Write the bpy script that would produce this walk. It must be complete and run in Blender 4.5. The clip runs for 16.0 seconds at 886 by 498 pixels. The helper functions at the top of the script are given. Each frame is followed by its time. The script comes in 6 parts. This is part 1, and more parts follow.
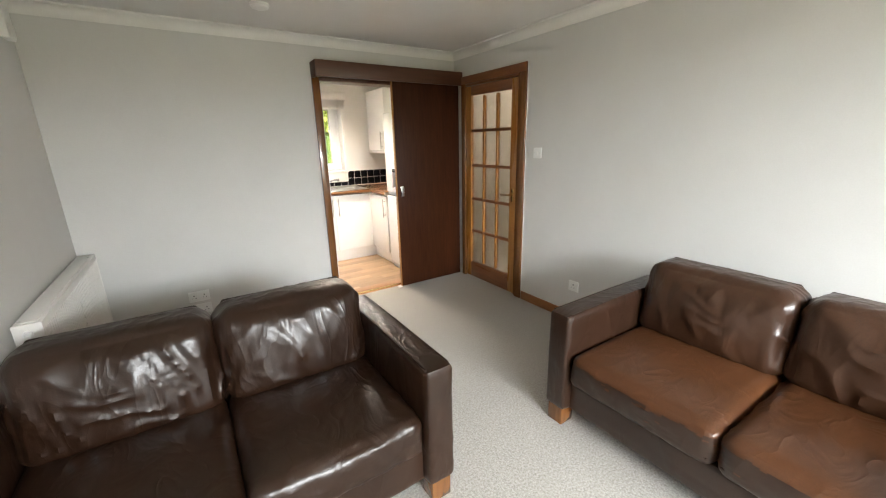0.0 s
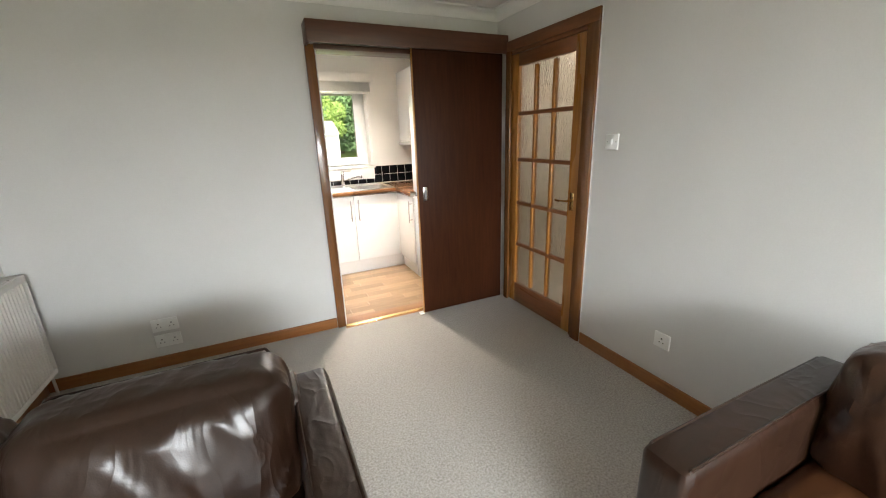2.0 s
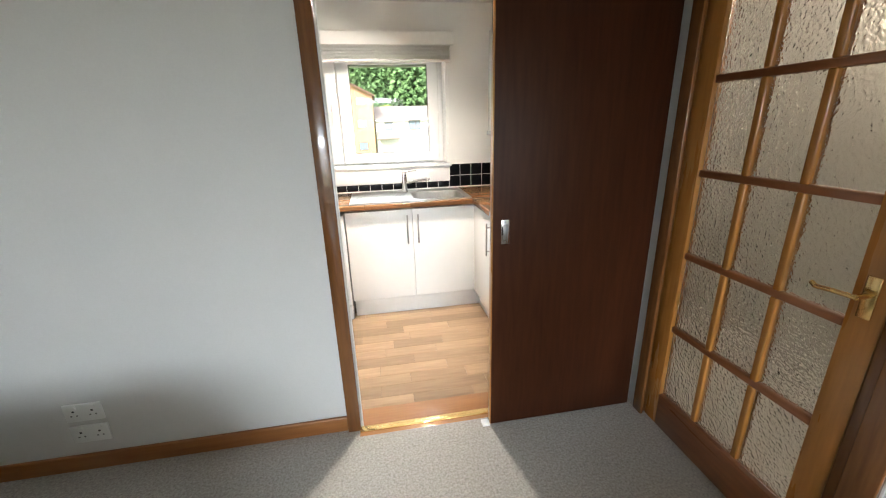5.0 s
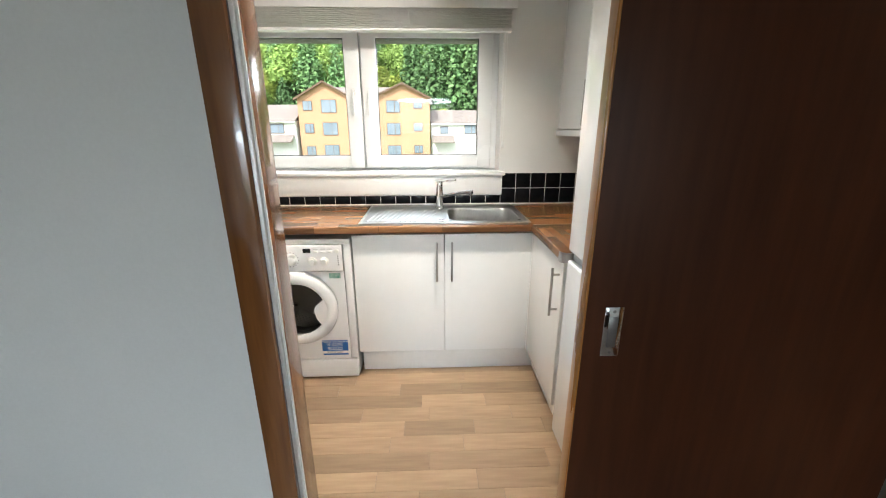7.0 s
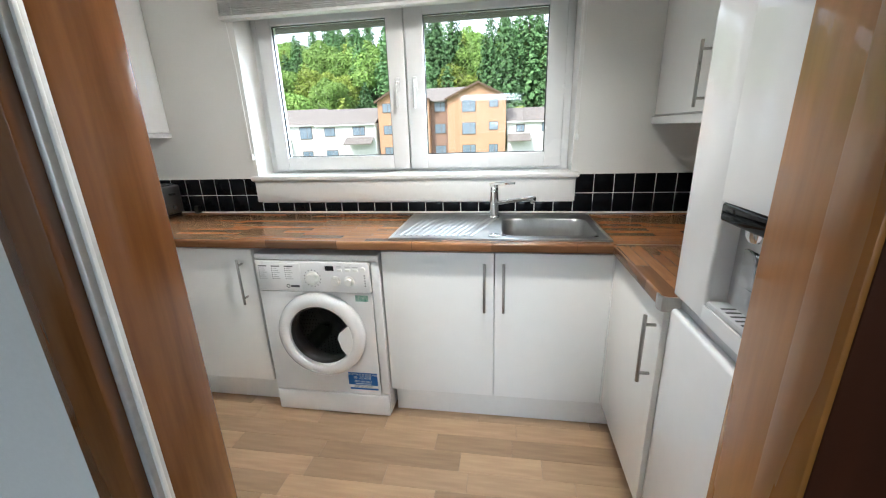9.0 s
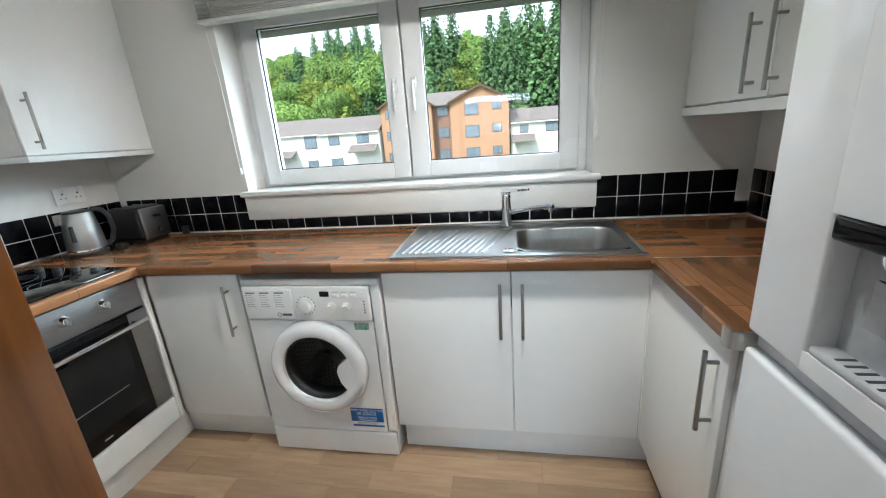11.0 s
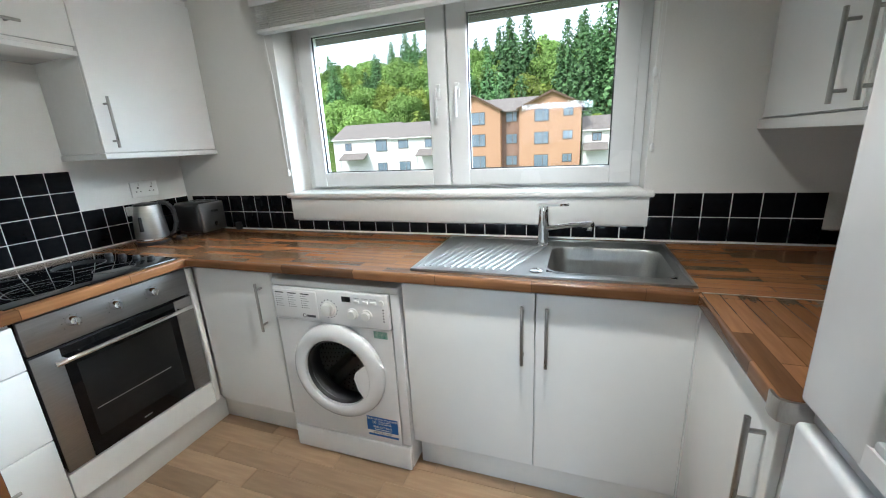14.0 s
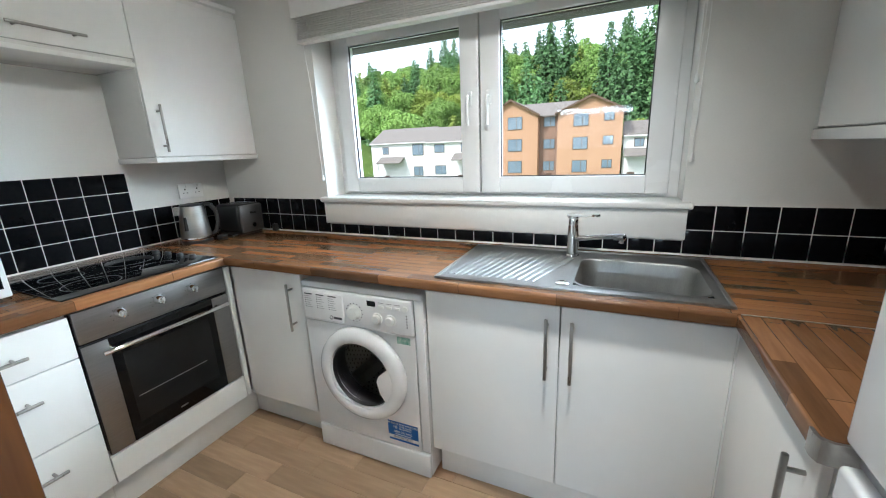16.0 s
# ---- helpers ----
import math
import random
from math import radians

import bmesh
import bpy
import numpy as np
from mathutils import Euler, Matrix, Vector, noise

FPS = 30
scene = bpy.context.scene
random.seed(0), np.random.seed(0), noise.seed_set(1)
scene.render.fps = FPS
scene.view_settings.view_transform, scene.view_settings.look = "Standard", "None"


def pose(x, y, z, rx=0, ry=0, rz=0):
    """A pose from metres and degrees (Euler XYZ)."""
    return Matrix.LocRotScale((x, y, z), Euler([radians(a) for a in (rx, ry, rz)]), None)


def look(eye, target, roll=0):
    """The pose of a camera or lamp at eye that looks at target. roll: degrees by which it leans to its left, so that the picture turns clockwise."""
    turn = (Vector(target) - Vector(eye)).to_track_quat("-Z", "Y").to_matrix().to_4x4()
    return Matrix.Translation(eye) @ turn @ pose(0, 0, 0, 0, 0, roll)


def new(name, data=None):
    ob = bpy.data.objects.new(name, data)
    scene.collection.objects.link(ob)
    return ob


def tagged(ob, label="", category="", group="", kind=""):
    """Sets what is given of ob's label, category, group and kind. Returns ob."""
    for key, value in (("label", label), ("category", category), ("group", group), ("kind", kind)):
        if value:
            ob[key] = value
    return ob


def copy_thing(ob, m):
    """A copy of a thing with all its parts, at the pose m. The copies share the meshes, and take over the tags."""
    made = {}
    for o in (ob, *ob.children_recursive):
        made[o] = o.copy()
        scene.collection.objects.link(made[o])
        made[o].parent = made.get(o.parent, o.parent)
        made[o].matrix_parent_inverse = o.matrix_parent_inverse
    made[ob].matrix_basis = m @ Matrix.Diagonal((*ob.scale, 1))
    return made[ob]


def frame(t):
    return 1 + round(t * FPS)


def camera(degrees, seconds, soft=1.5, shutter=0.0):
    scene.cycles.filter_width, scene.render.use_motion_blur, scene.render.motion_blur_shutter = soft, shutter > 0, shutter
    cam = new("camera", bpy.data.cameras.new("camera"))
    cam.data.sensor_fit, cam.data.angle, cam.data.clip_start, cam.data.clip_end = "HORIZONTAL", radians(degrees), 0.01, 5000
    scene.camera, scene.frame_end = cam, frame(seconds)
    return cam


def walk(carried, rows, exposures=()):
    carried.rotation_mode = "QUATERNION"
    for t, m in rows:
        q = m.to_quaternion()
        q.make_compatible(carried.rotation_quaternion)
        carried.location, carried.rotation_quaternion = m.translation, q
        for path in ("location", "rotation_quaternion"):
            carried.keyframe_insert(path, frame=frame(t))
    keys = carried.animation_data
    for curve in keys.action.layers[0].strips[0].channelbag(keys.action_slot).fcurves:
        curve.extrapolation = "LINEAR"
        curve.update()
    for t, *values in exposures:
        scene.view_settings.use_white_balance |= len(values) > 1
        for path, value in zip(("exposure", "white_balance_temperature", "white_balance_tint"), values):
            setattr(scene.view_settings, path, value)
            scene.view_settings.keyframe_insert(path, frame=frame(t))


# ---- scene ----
cam = camera(97.9, 16.0, 1.1)
PATH = [
    (0, (-0.097, 0.145, 1.486), (0.954, 1.759, 0.947), -1.3),
    (0.5, (-0.004, 0.348, 1.488), (1.008, 1.988, 0.95), -1.6),
    (1, (0.202, 0.515, 1.484), (1.122, 2.2, 0.922), -2.2),
    (1.5, (0.38, 0.661, 1.459), (1.252, 2.372, 0.902), -2.2),
    (2, (0.538, 0.828, 1.441), (1.342, 2.57, 0.875), -2.0),
    (2.5, (0.654, 1.057, 1.447), (1.359, 2.84, 0.877), -2.1),
    (3, (0.818, 1.25, 1.449), (1.4, 3.069, 0.856), -2.2),
    (3.5, (0.986, 1.458, 1.439), (1.482, 3.304, 0.848), -2.0),
    (4, (1.074, 1.653, 1.433), (1.522, 3.51, 0.84), -1.7),
    (4.5, (1.128, 1.898, 1.462), (1.494, 3.772, 0.866), -1.9),
    (5, (1.152, 2.07, 1.452), (1.466, 3.946, 0.833), -1.7),
    (5.2, (1.173, 2.149, 1.445), (1.456, 4.029, 0.825), -1.8),
    (7.3, (1.339, 3.008, 1.375), (1.345, 4.92, 0.788), -0.3),
    (7.5, (1.353, 3.064, 1.367), (1.31, 4.977, 0.785), -0.5),
    (8, (1.417, 3.195, 1.352), (1.26, 5.107, 0.786), -0.9),
    (8.5, (1.437, 3.287, 1.359), (1.185, 5.181, 0.769), -1.6),
    (9, (1.432, 3.353, 1.35), (1.125, 5.24, 0.76), -1.9),
    (11.3, (1.396, 3.574, 1.347), (1.045, 5.46, 0.78), -4.5),
    (11.5, (1.394, 3.581, 1.351), (1.034, 5.465, 0.786), -4.5),
    (12, (1.429, 3.607, 1.356), (1.009, 5.482, 0.801), -4.5),
    (12.5, (1.458, 3.628, 1.355), (0.976, 5.489, 0.805), -4.2),
    (13, (1.478, 3.643, 1.355), (0.931, 5.488, 0.812), -3.8),
    (13.5, (1.493, 3.651, 1.354), (0.896, 5.483, 0.819), -3.3),
    (14, (1.517, 3.661, 1.351), (0.868, 5.478, 0.824), -2.9),
    (14.5, (1.523, 3.668, 1.351), (0.831, 5.471, 0.828), -2.6),
    (15, (1.528, 3.669, 1.356), (0.797, 5.456, 0.835), -2.4),
    (15.5, (1.535, 3.671, 1.357), (0.761, 5.443, 0.846), -2.3),
    (16, (1.542, 3.679, 1.363), (0.734, 5.438, 0.864), -2.4),
]
walk(cam, [(t, look(eye, target, roll)) for t, eye, target, roll in PATH], [(0, 2.16, 7050, 15), (3.5, 2.05, 6750, 14), (5.2, 1.84, 6500, 12), (7.5, 1.22, 6150, 9), (9, 1.05, 5800, 8), (11.5, 0.74, 5650, 6), (16, 0.70, 5650, 6)])

# ---- world, sun and window light ----
SUN_ELEVATION, SUN_TURN = 48.0, 210.0
world = bpy.data.worlds.new("sky")
scene.world = world
world.use_nodes = True
wn = world.node_tree.nodes
sky = wn.new("ShaderNodeTexSky")
sky.sky_type, sky.sun_disc = "NISHITA", False
sky.sun_elevation, sky.sun_rotation = radians(SUN_ELEVATION), radians(SUN_TURN)
sky.air_density, sky.dust_density, sky.ozone_density = 1.0, 6.0, 0.6
cloud = wn.new("ShaderNodeMix")
cloud.data_type = "RGBA"
cloud.inputs[0].default_value = 0.75
cloud.inputs[7].default_value = (10.2, 10.6, 11.0, 1)
world.node_tree.links.new(sky.outputs[0], cloud.inputs[6])
world.node_tree.links.new(cloud.outputs[2], wn["Background"].inputs[0])
wn["Background"].inputs[1].default_value = 0.15

sun = new("sun", bpy.data.lights.new("sun", "SUN"))
sun.data.energy, sun.data.angle, sun.data.color = 3.3, radians(10), (1.0, 0.93, 0.83)
sun.matrix_basis = pose(0, 0, 30, 90 - SUN_ELEVATION, 0, 180 - SUN_TURN)


def area_lamp(name, m, w, h, watts, colour):
    lamp = new(name, bpy.data.lights.new(name, "AREA"))
    lamp.data.shape, lamp.data.size, lamp.data.size_y, lamp.data.energy, lamp.data.color = "RECTANGLE", w, h, watts, colour
    lamp.matrix_basis = m
    return lamp


# daylight in the big window behind the walker
area_lamp("window_daylight", pose(0.95, -2.30, 1.50, 90, 0, 0), 2.3, 1.25, 3, (1.0, 0.91, 0.79))
# unseen area lamp outside the back window, added in place of the sky
area_lamp("window_skylight", look((0.10, -5.0, 3.3), (1.25, -1.5, 1.3)), 4.6, 2.4, 640, (0.79, 0.92, 1.0))
# area lamp added outside, out of view: skylight falling through the kitchen window
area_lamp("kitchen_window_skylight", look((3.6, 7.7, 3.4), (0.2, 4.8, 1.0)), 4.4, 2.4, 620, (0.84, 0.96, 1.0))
# warm bulbs of the kitchen ceiling spotlight
bulbs = new("kitchen_spot_light", bpy.data.lights.new("kitchen_spot_light", "SPOT"))
bulbs.data.energy, bulbs.data.color, bulbs.data.shadow_soft_size = 60.0, (1.0, 0.92, 0.80), 0.06
bulbs.data.spot_size, bulbs.data.spot_blend = radians(152), 1.0
bulbs.matrix_basis = look((1.45, 4.45, 2.22), (0.55, 4.70, 0.5))


# ---- materials ----
def surf(name, c1, c2, rough=0.5, scale=6.0, bump=0.05, stretch=(1, 1, 1), metal=0.0, coat=0.0, fine=0.0, rvar=0.08, spec=0.5, rand=0.0, detail=6.0):
    m = bpy.data.materials.new(name)
    m.use_nodes = True
    nt = m.node_tree
    n, l = nt.nodes, nt.links
    b = n["Principled BSDF"]
    tc, mp = n.new("ShaderNodeTexCoord"), n.new("ShaderNodeMapping")
    mp.inputs["Scale"].default_value = stretch
    l.new(tc.outputs["Object"], mp.inputs[0])
    big, small = n.new("ShaderNodeTexNoise"), n.new("ShaderNodeTexNoise")
    big.inputs["Scale"].default_value, big.inputs["Detail"].default_value = scale, detail
    small.inputs["Scale"].default_value, small.inputs["Detail"].default_value = (fine or scale * 9), 3.0
    for t in (big, small):
        l.new(mp.outputs[0], t.inputs["Vector"])
    mix = n.new("ShaderNodeMath")
    mix.operation = "MULTIPLY_ADD"
    mix.inputs[1].default_value = 0.45
    l.new(small.outputs[0], mix.inputs[0])
    half = n.new("ShaderNodeMath")
    half.operation = "MULTIPLY"
    half.inputs[1].default_value = 0.55
    l.new(big.outputs[0], half.inputs[0])
    l.new(half.outputs[0], mix.inputs[2])
    ramp = n.new("ShaderNodeValToRGB")
    ramp.color_ramp.elements[0].position, ramp.color_ramp.elements[1].position = 0.32, 0.68
    ramp.color_ramp.elements[0].color, ramp.color_ramp.elements[1].color = (*c1, 1), (*c2, 1)
    l.new(mix.outputs[0], ramp.inputs[0])
    colour = ramp.outputs[0]
    if rand:
        info, hsv, mr = n.new("ShaderNodeObjectInfo"), n.new("ShaderNodeHueSaturation"), n.new("ShaderNodeMapRange")
        mr.inputs["To Min"].default_value, mr.inputs["To Max"].default_value = 1 - rand, 1 + rand
        l.new(info.outputs["Random"], mr.inputs["Value"])
        l.new(mr.outputs[0], hsv.inputs["Value"])
        l.new(colour, hsv.inputs["Color"])
        colour = hsv.outputs[0]
    l.new(colour, b.inputs["Base Color"])
    rr = n.new("ShaderNodeMapRange")
    rr.inputs["To Min"].default_value, rr.inputs["To Max"].default_value = max(rough - rvar, 0.02), min(rough + rvar, 1)
    l.new(big.outputs[0], rr.inputs["Value"])
    l.new(rr.outputs[0], b.inputs["Roughness"])
    b.inputs["Metallic"].default_value = metal
    b.inputs["Coat Weight"].default_value = coat
    b.inputs["Specular IOR Level"].default_value = spec
    if bump:
        bp = n.new("ShaderNodeBump")
        bp.inputs["Strength"].default_value, bp.inputs["Distance"].default_value = bump, 0.01
        l.new(mix.outputs[0], bp.inputs["Height"])
        l.new(bp.outputs[0], b.inputs["Normal"])
    return m


def wood(name, c1, c2, axis, rough=0.35, rand=0.0, scale=9.0, coat=0.2, bump=0.05):
    st = [1.0, 1.0, 1.0]
    st[axis] = 0.09
    return surf(name, c1, c2, rough, scale, bump, st, coat=coat, fine=scale * 7, rand=rand)


WALL = surf("wall_paint", (0.62, 0.61, 0.59), (0.66, 0.65, 0.63), 0.85, 3.0, 0.04, fine=160, spec=0.2)
KWALL = surf("kitchen_paint", (0.72, 0.71, 0.68), (0.76, 0.75, 0.72), 0.8, 3.0, 0.04, fine=160, spec=0.2)
CEIL = surf("ceiling_paint", (0.70, 0.69, 0.67), (0.74, 0.73, 0.71), 0.9, 4.0, 0.03, fine=120, spec=0.2)
COVING = surf("coving_paint", (0.76, 0.75, 0.72), (0.80, 0.79, 0.76), 0.6, 5.0, 0.02)
CARPET = surf("carpet", (0.29, 0.272, 0.247), (0.55, 0.522, 0.48), 0.98, 105.0, 0.6, fine=380, spec=0.05, detail=8)
for e, p in zip([n for n in CARPET.node_tree.nodes if n.type == "VALTORGB"][0].color_ramp.elements, (0.36, 0.64)):
    e.position = p
DARKWOOD = wood("sapele_flush", (0.026, 0.0082, 0.0036), (0.058, 0.0178, 0.0072), 2, 0.42, scale=7, coat=0.0)
DARKWOOD.node_tree.nodes["Principled BSDF"].inputs["Specular IOR Level"].default_value = 0.12
FRAMEWOOD = wood("stained_frame", (0.10, 0.038, 0.012), (0.215, 0.084, 0.025), 2, 0.18, coat=0.4)
FRAMEWOOD_X = wood("stained_frame_across", (0.055, 0.019, 0.009), (0.10, 0.035, 0.015), 0, 0.42, coat=0.05)
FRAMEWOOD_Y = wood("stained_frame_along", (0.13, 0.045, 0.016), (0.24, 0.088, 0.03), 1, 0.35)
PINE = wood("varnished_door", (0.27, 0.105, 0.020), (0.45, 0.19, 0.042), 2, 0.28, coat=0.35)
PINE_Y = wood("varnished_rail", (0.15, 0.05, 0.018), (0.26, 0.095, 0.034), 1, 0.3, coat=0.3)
SKIRT_X = wood("skirting_wood", (0.24, 0.085, 0.022), (0.38, 0.155, 0.045), 0, 0.35)
SKIRT_Y = wood("skirting_wood_side", (0.24, 0.085, 0.022), (0.38, 0.155, 0.045), 1, 0.35)
THRESH = wood("threshold_wood", (0.30, 0.13, 0.045), (0.42, 0.2, 0.075), 0, 0.3)
BRASS = surf("brass", (0.72, 0.5, 0.2), (0.8, 0.58, 0.26), 0.22, 20, 0.02, metal=1.0)
STEEL = surf("brushed_steel", (0.36, 0.345, 0.325), (0.44, 0.425, 0.405), 0.30, 10, 0.03, (1, 12, 1), metal=1.0)
STEEL_DARK = surf("brushed_steel_oven", (0.30, 0.29, 0.285), (0.36, 0.35, 0.345), 0.36, 8, 0.02, (1, 1, 14), metal=1.0)
SINKSTEEL = surf("sink_steel", (0.31, 0.31, 0.30), (0.40, 0.40, 0.39), 0.36, 14, 0.03, (3, 1, 1), metal=1.0)
CHROME = surf("chrome", (0.82, 0.82, 0.83), (0.86, 0.86, 0.87), 0.07, 10, 0.0, metal=1.0, rvar=0.03)
ALU = surf("aluminium_channel", (0.55, 0.54, 0.52), (0.68, 0.67, 0.65), 0.45, 12, 0.03, metal=0.6)
GLOSSWHITE = surf("gloss_white_door", (0.83, 0.825, 0.81), (0.85, 0.845, 0.83), 0.08, 2.5, 0.004, rvar=0.03)
SATINWHITE = surf("satin_white", (0.74, 0.73, 0.71), (0.78, 0.77, 0.75), 0.4, 4, 0.02)
PLINTHW = surf("plinth_white", (0.72, 0.71, 0.69), (0.76, 0.75, 0.73), 0.35, 4, 0.02)
UPVC = surf("white_upvc", (0.80, 0.80, 0.80), (0.83, 0.83, 0.83), 0.25, 4, 0.01)
PLASTICW = surf("white_plastic", (0.78, 0.78, 0.76), (0.82, 0.82, 0.80), 0.35, 8, 0.01)
APPLIANCE = surf("appliance_white", (0.78, 0.78, 0.79), (0.82, 0.82, 0.83), 0.22, 3, 0.006, coat=0.3)
FRIDGEWHITE = surf("fridge_gloss_white", (0.77, 0.78, 0.80), (0.80, 0.81, 0.83), 0.10, 3, 0.0, coat=0.25, rvar=0.02, spec=0.4)
BLACKGLASS = surf("black_glass", (0.003, 0.003, 0.0035), (0.005, 0.005, 0.0055), 0.04, 3, 0.0, rvar=0.015, spec=0.22)
BLACKPLASTIC = surf("black_plastic", (0.012, 0.012, 0.013), (0.022, 0.022, 0.023), 0.35, 12, 0.03)
TILE = surf("black_tile", (0.003, 0.0035, 0.0045), (0.006, 0.0065, 0.008), 0.03, 9, 0.002, rvar=0.012, rand=0.25, spec=0.13)
GROUT = surf("grout", (0.70, 0.68, 0.64), (0.80, 0.78, 0.74), 0.9, 20, 0.2)
RADWHITE = surf("radiator_enamel", (0.74, 0.72, 0.68), (0.78, 0.76, 0.72), 0.3, 4, 0.01)
PLANK = wood("floor_plank", (0.33, 0.215, 0.130), (0.52, 0.36, 0.225), 0, 0.36, rand=0.22, scale=7, coat=0.0)
FLOORBASE = surf("floor_joint", (0.16, 0.10, 0.055), (0.2, 0.13, 0.07), 0.7, 10, 0.05)


def leather_material(name, c1, c2):
    """Aniline leather: fine grain, soft wandering creases."""
    m = surf(name, c1, c2, 0.34, 3.0, 0.09, fine=260, rvar=0.08, coat=0.08, spec=0.45)
    m.node_tree.nodes["Principled BSDF"].inputs["Coat Roughness"].default_value = 0.22
    n, l = m.node_tree.nodes, m.node_tree.links
    b = n["Principled BSDF"]
    grain = b.inputs["Normal"].links[0].from_node
    tc, mp, nz = n.new("ShaderNodeTexCoord"), n.new("ShaderNodeMapping"), n.new("ShaderNodeTexNoise")
    mp.inputs["Scale"].default_value = (1.5, 1.0, 0.55)
    mp.inputs["Rotation"].default_value = (0, radians(18), 0)
    nz.inputs["Scale"].default_value, nz.inputs["Detail"].default_value, nz.inputs["Distortion"].default_value = 5.5, 2.0, 0.9
    l.new(tc.outputs["Object"], mp.inputs[0])
    l.new(mp.outputs[0], nz.inputs["Vector"])
    off, mag, inv, pw = (n.new("ShaderNodeMath") for _ in range(4))
    off.operation, mag.operation, inv.operation, pw.operation = "SUBTRACT", "ABSOLUTE", "MULTIPLY_ADD", "POWER"
    off.inputs[1].default_value = 0.5
    inv.inputs[1].default_value, inv.inputs[2].default_value = -4.0, 1.0
    inv.use_clamp = True
    pw.inputs[1].default_value = 2.2
    l.new(nz.outputs[0], off.inputs[0])
    l.new(off.outputs[0], mag.inputs[0])
    l.new(mag.outputs[0], inv.inputs[0])
    l.new(inv.outputs[0], pw.inputs[0])
    bp = n.new("ShaderNodeBump")
    bp.inputs["Strength"].default_value, bp.inputs["Distance"].default_value = 0.17, 0.012
    l.new(pw.outputs[0], bp.inputs["Height"])
    l.new(bp.outputs[0], grain.inputs["Normal"])
    return m


LEATHER = leather_material("dark_brown_leather", (0.013, 0.0056, 0.0030), (0.028, 0.0118, 0.0058))
# same leather, the window's light painted into lighter tones for the wall sofa
LEATHER_LIT = leather_material("brown_leather_sides", (0.017, 0.0076, 0.0042), (0.034, 0.0145, 0.0074))
TAN_SEAT = leather_material("lit_seat_leather", (0.050, 0.0178, 0.0068), (0.090, 0.0325, 0.0122))
TAN = leather_material("lit_brown_leather", (0.025, 0.0104, 0.0054), (0.052, 0.0210, 0.0096))


def worktop_material(name, turn):
    """Laminate printed with butcher's-block staves: staves along x, or along y when turned."""
    m = surf(name, (0.135, 0.060, 0.026), (0.235, 0.115, 0.050), 0.24, 11, 0.015, (0.1, 1, 1) if not turn else (1, 0.1, 1), fine=80, rvar=0.05, spec=0.36)
    nt = m.node_tree
    n, l = nt.nodes, nt.links
    b = n["Principled BSDF"]
    old = b.inputs["Base Color"].links[0].from_socket
    tc, mp = n.new("ShaderNodeTexCoord"), n.new("ShaderNodeMapping")
    mp.inputs["Rotation"].default_value = (0, 0, radians(90) if turn else 0)
    l.new(tc.outputs["Object"], mp.inputs[0])
    br = n.new("ShaderNodeTexBrick")
    br.offset, br.offset_frequency = 0.37, 2
    br.inputs["Scale"].default_value = 1.0
    br.inputs["Brick Width"].default_value, br.inputs["Row Height"].default_value = 0.33, 0.042
    br.inputs["Mortar Size"].default_value, br.inputs["Mortar"].default_value = 0.0011, (0.5, 0.48, 0.46, 1)
    br.inputs["Color1"].default_value, br.inputs["Color2"].default_value = (0.58, 0.56, 0.55, 1), (1.48, 1.44, 1.38, 1)
    l.new(mp.outputs[0], br.inputs["Vector"])
    mx = n.new("ShaderNodeMix")
    mx.data_type, mx.blend_type = "RGBA", "MULTIPLY"
    mx.inputs[0].default_value = 1.0
    l.new(old, mx.inputs[6])
    l.new(br.outputs[0], mx.inputs[7])
    l.new(mx.outputs[2], b.inputs["Base Color"])
    return m


WORKTOP_X, WORKTOP_Y = worktop_material("worktop_laminate", False), worktop_material("worktop_laminate_turned", True)


def glass_material(name, rough, bump, scale, tint=(1, 1, 1)):
    m = bpy.data.materials.new(name)
    m.use_nodes = True
    n, l = m.node_tree.nodes, m.node_tree.links
    b = n["Principled BSDF"]
    b.inputs["Base Color"].default_value = (*tint, 1)
    b.inputs["Transmission Weight"].default_value, b.inputs["Roughness"].default_value, b.inputs["IOR"].default_value = 1.0, rough, 1.45
    if bump:
        tc, v, bp = n.new("ShaderNodeTexCoord"), n.new("ShaderNodeTexVoronoi"), n.new("ShaderNodeBump")
        v.feature = "SMOOTH_F1"
        v.inputs["Scale"].default_value = scale
        nz = n.new("ShaderNodeTexNoise")
        nz.inputs["Scale"].default_value = scale * 0.6
        l.new(tc.outputs["Object"], v.inputs["Vector"])
        l.new(tc.outputs["Object"], nz.inputs["Vector"])
        ad = n.new("ShaderNodeMath")
        l.new(v.outputs["Distance"], ad.inputs[0])
        l.new(nz.outputs[0], ad.inputs[1])
        bp.inputs["Strength"].default_value, bp.inputs["Distance"].default_value = bump, 0.012
        l.new(ad.outputs[0], bp.inputs["Height"])
        l.new(bp.outputs[0], b.inputs["Normal"])
    return m


def clear_pane(name):
    m = bpy.data.materials.new(name)
    m.use_nodes = True
    n, l = m.node_tree.nodes, m.node_tree.links
    n.remove(n["Principled BSDF"])
    tr, gl, mx, fr = n.new("ShaderNodeBsdfTransparent"), n.new("ShaderNodeBsdfGlossy"), n.new("ShaderNodeMixShader"), n.new("ShaderNodeFresnel")
    gl.inputs["Roughness"].default_value = 0.01
    fr.inputs["IOR"].default_value = 1.3
    l.new(fr.outputs[0], mx.inputs[0])
    l.new(tr.outputs[0], mx.inputs[1])
    l.new(gl.outputs[0], mx.inputs[2])
    l.new(mx.outputs[0], n["Material Output"].inputs[0])
    return m


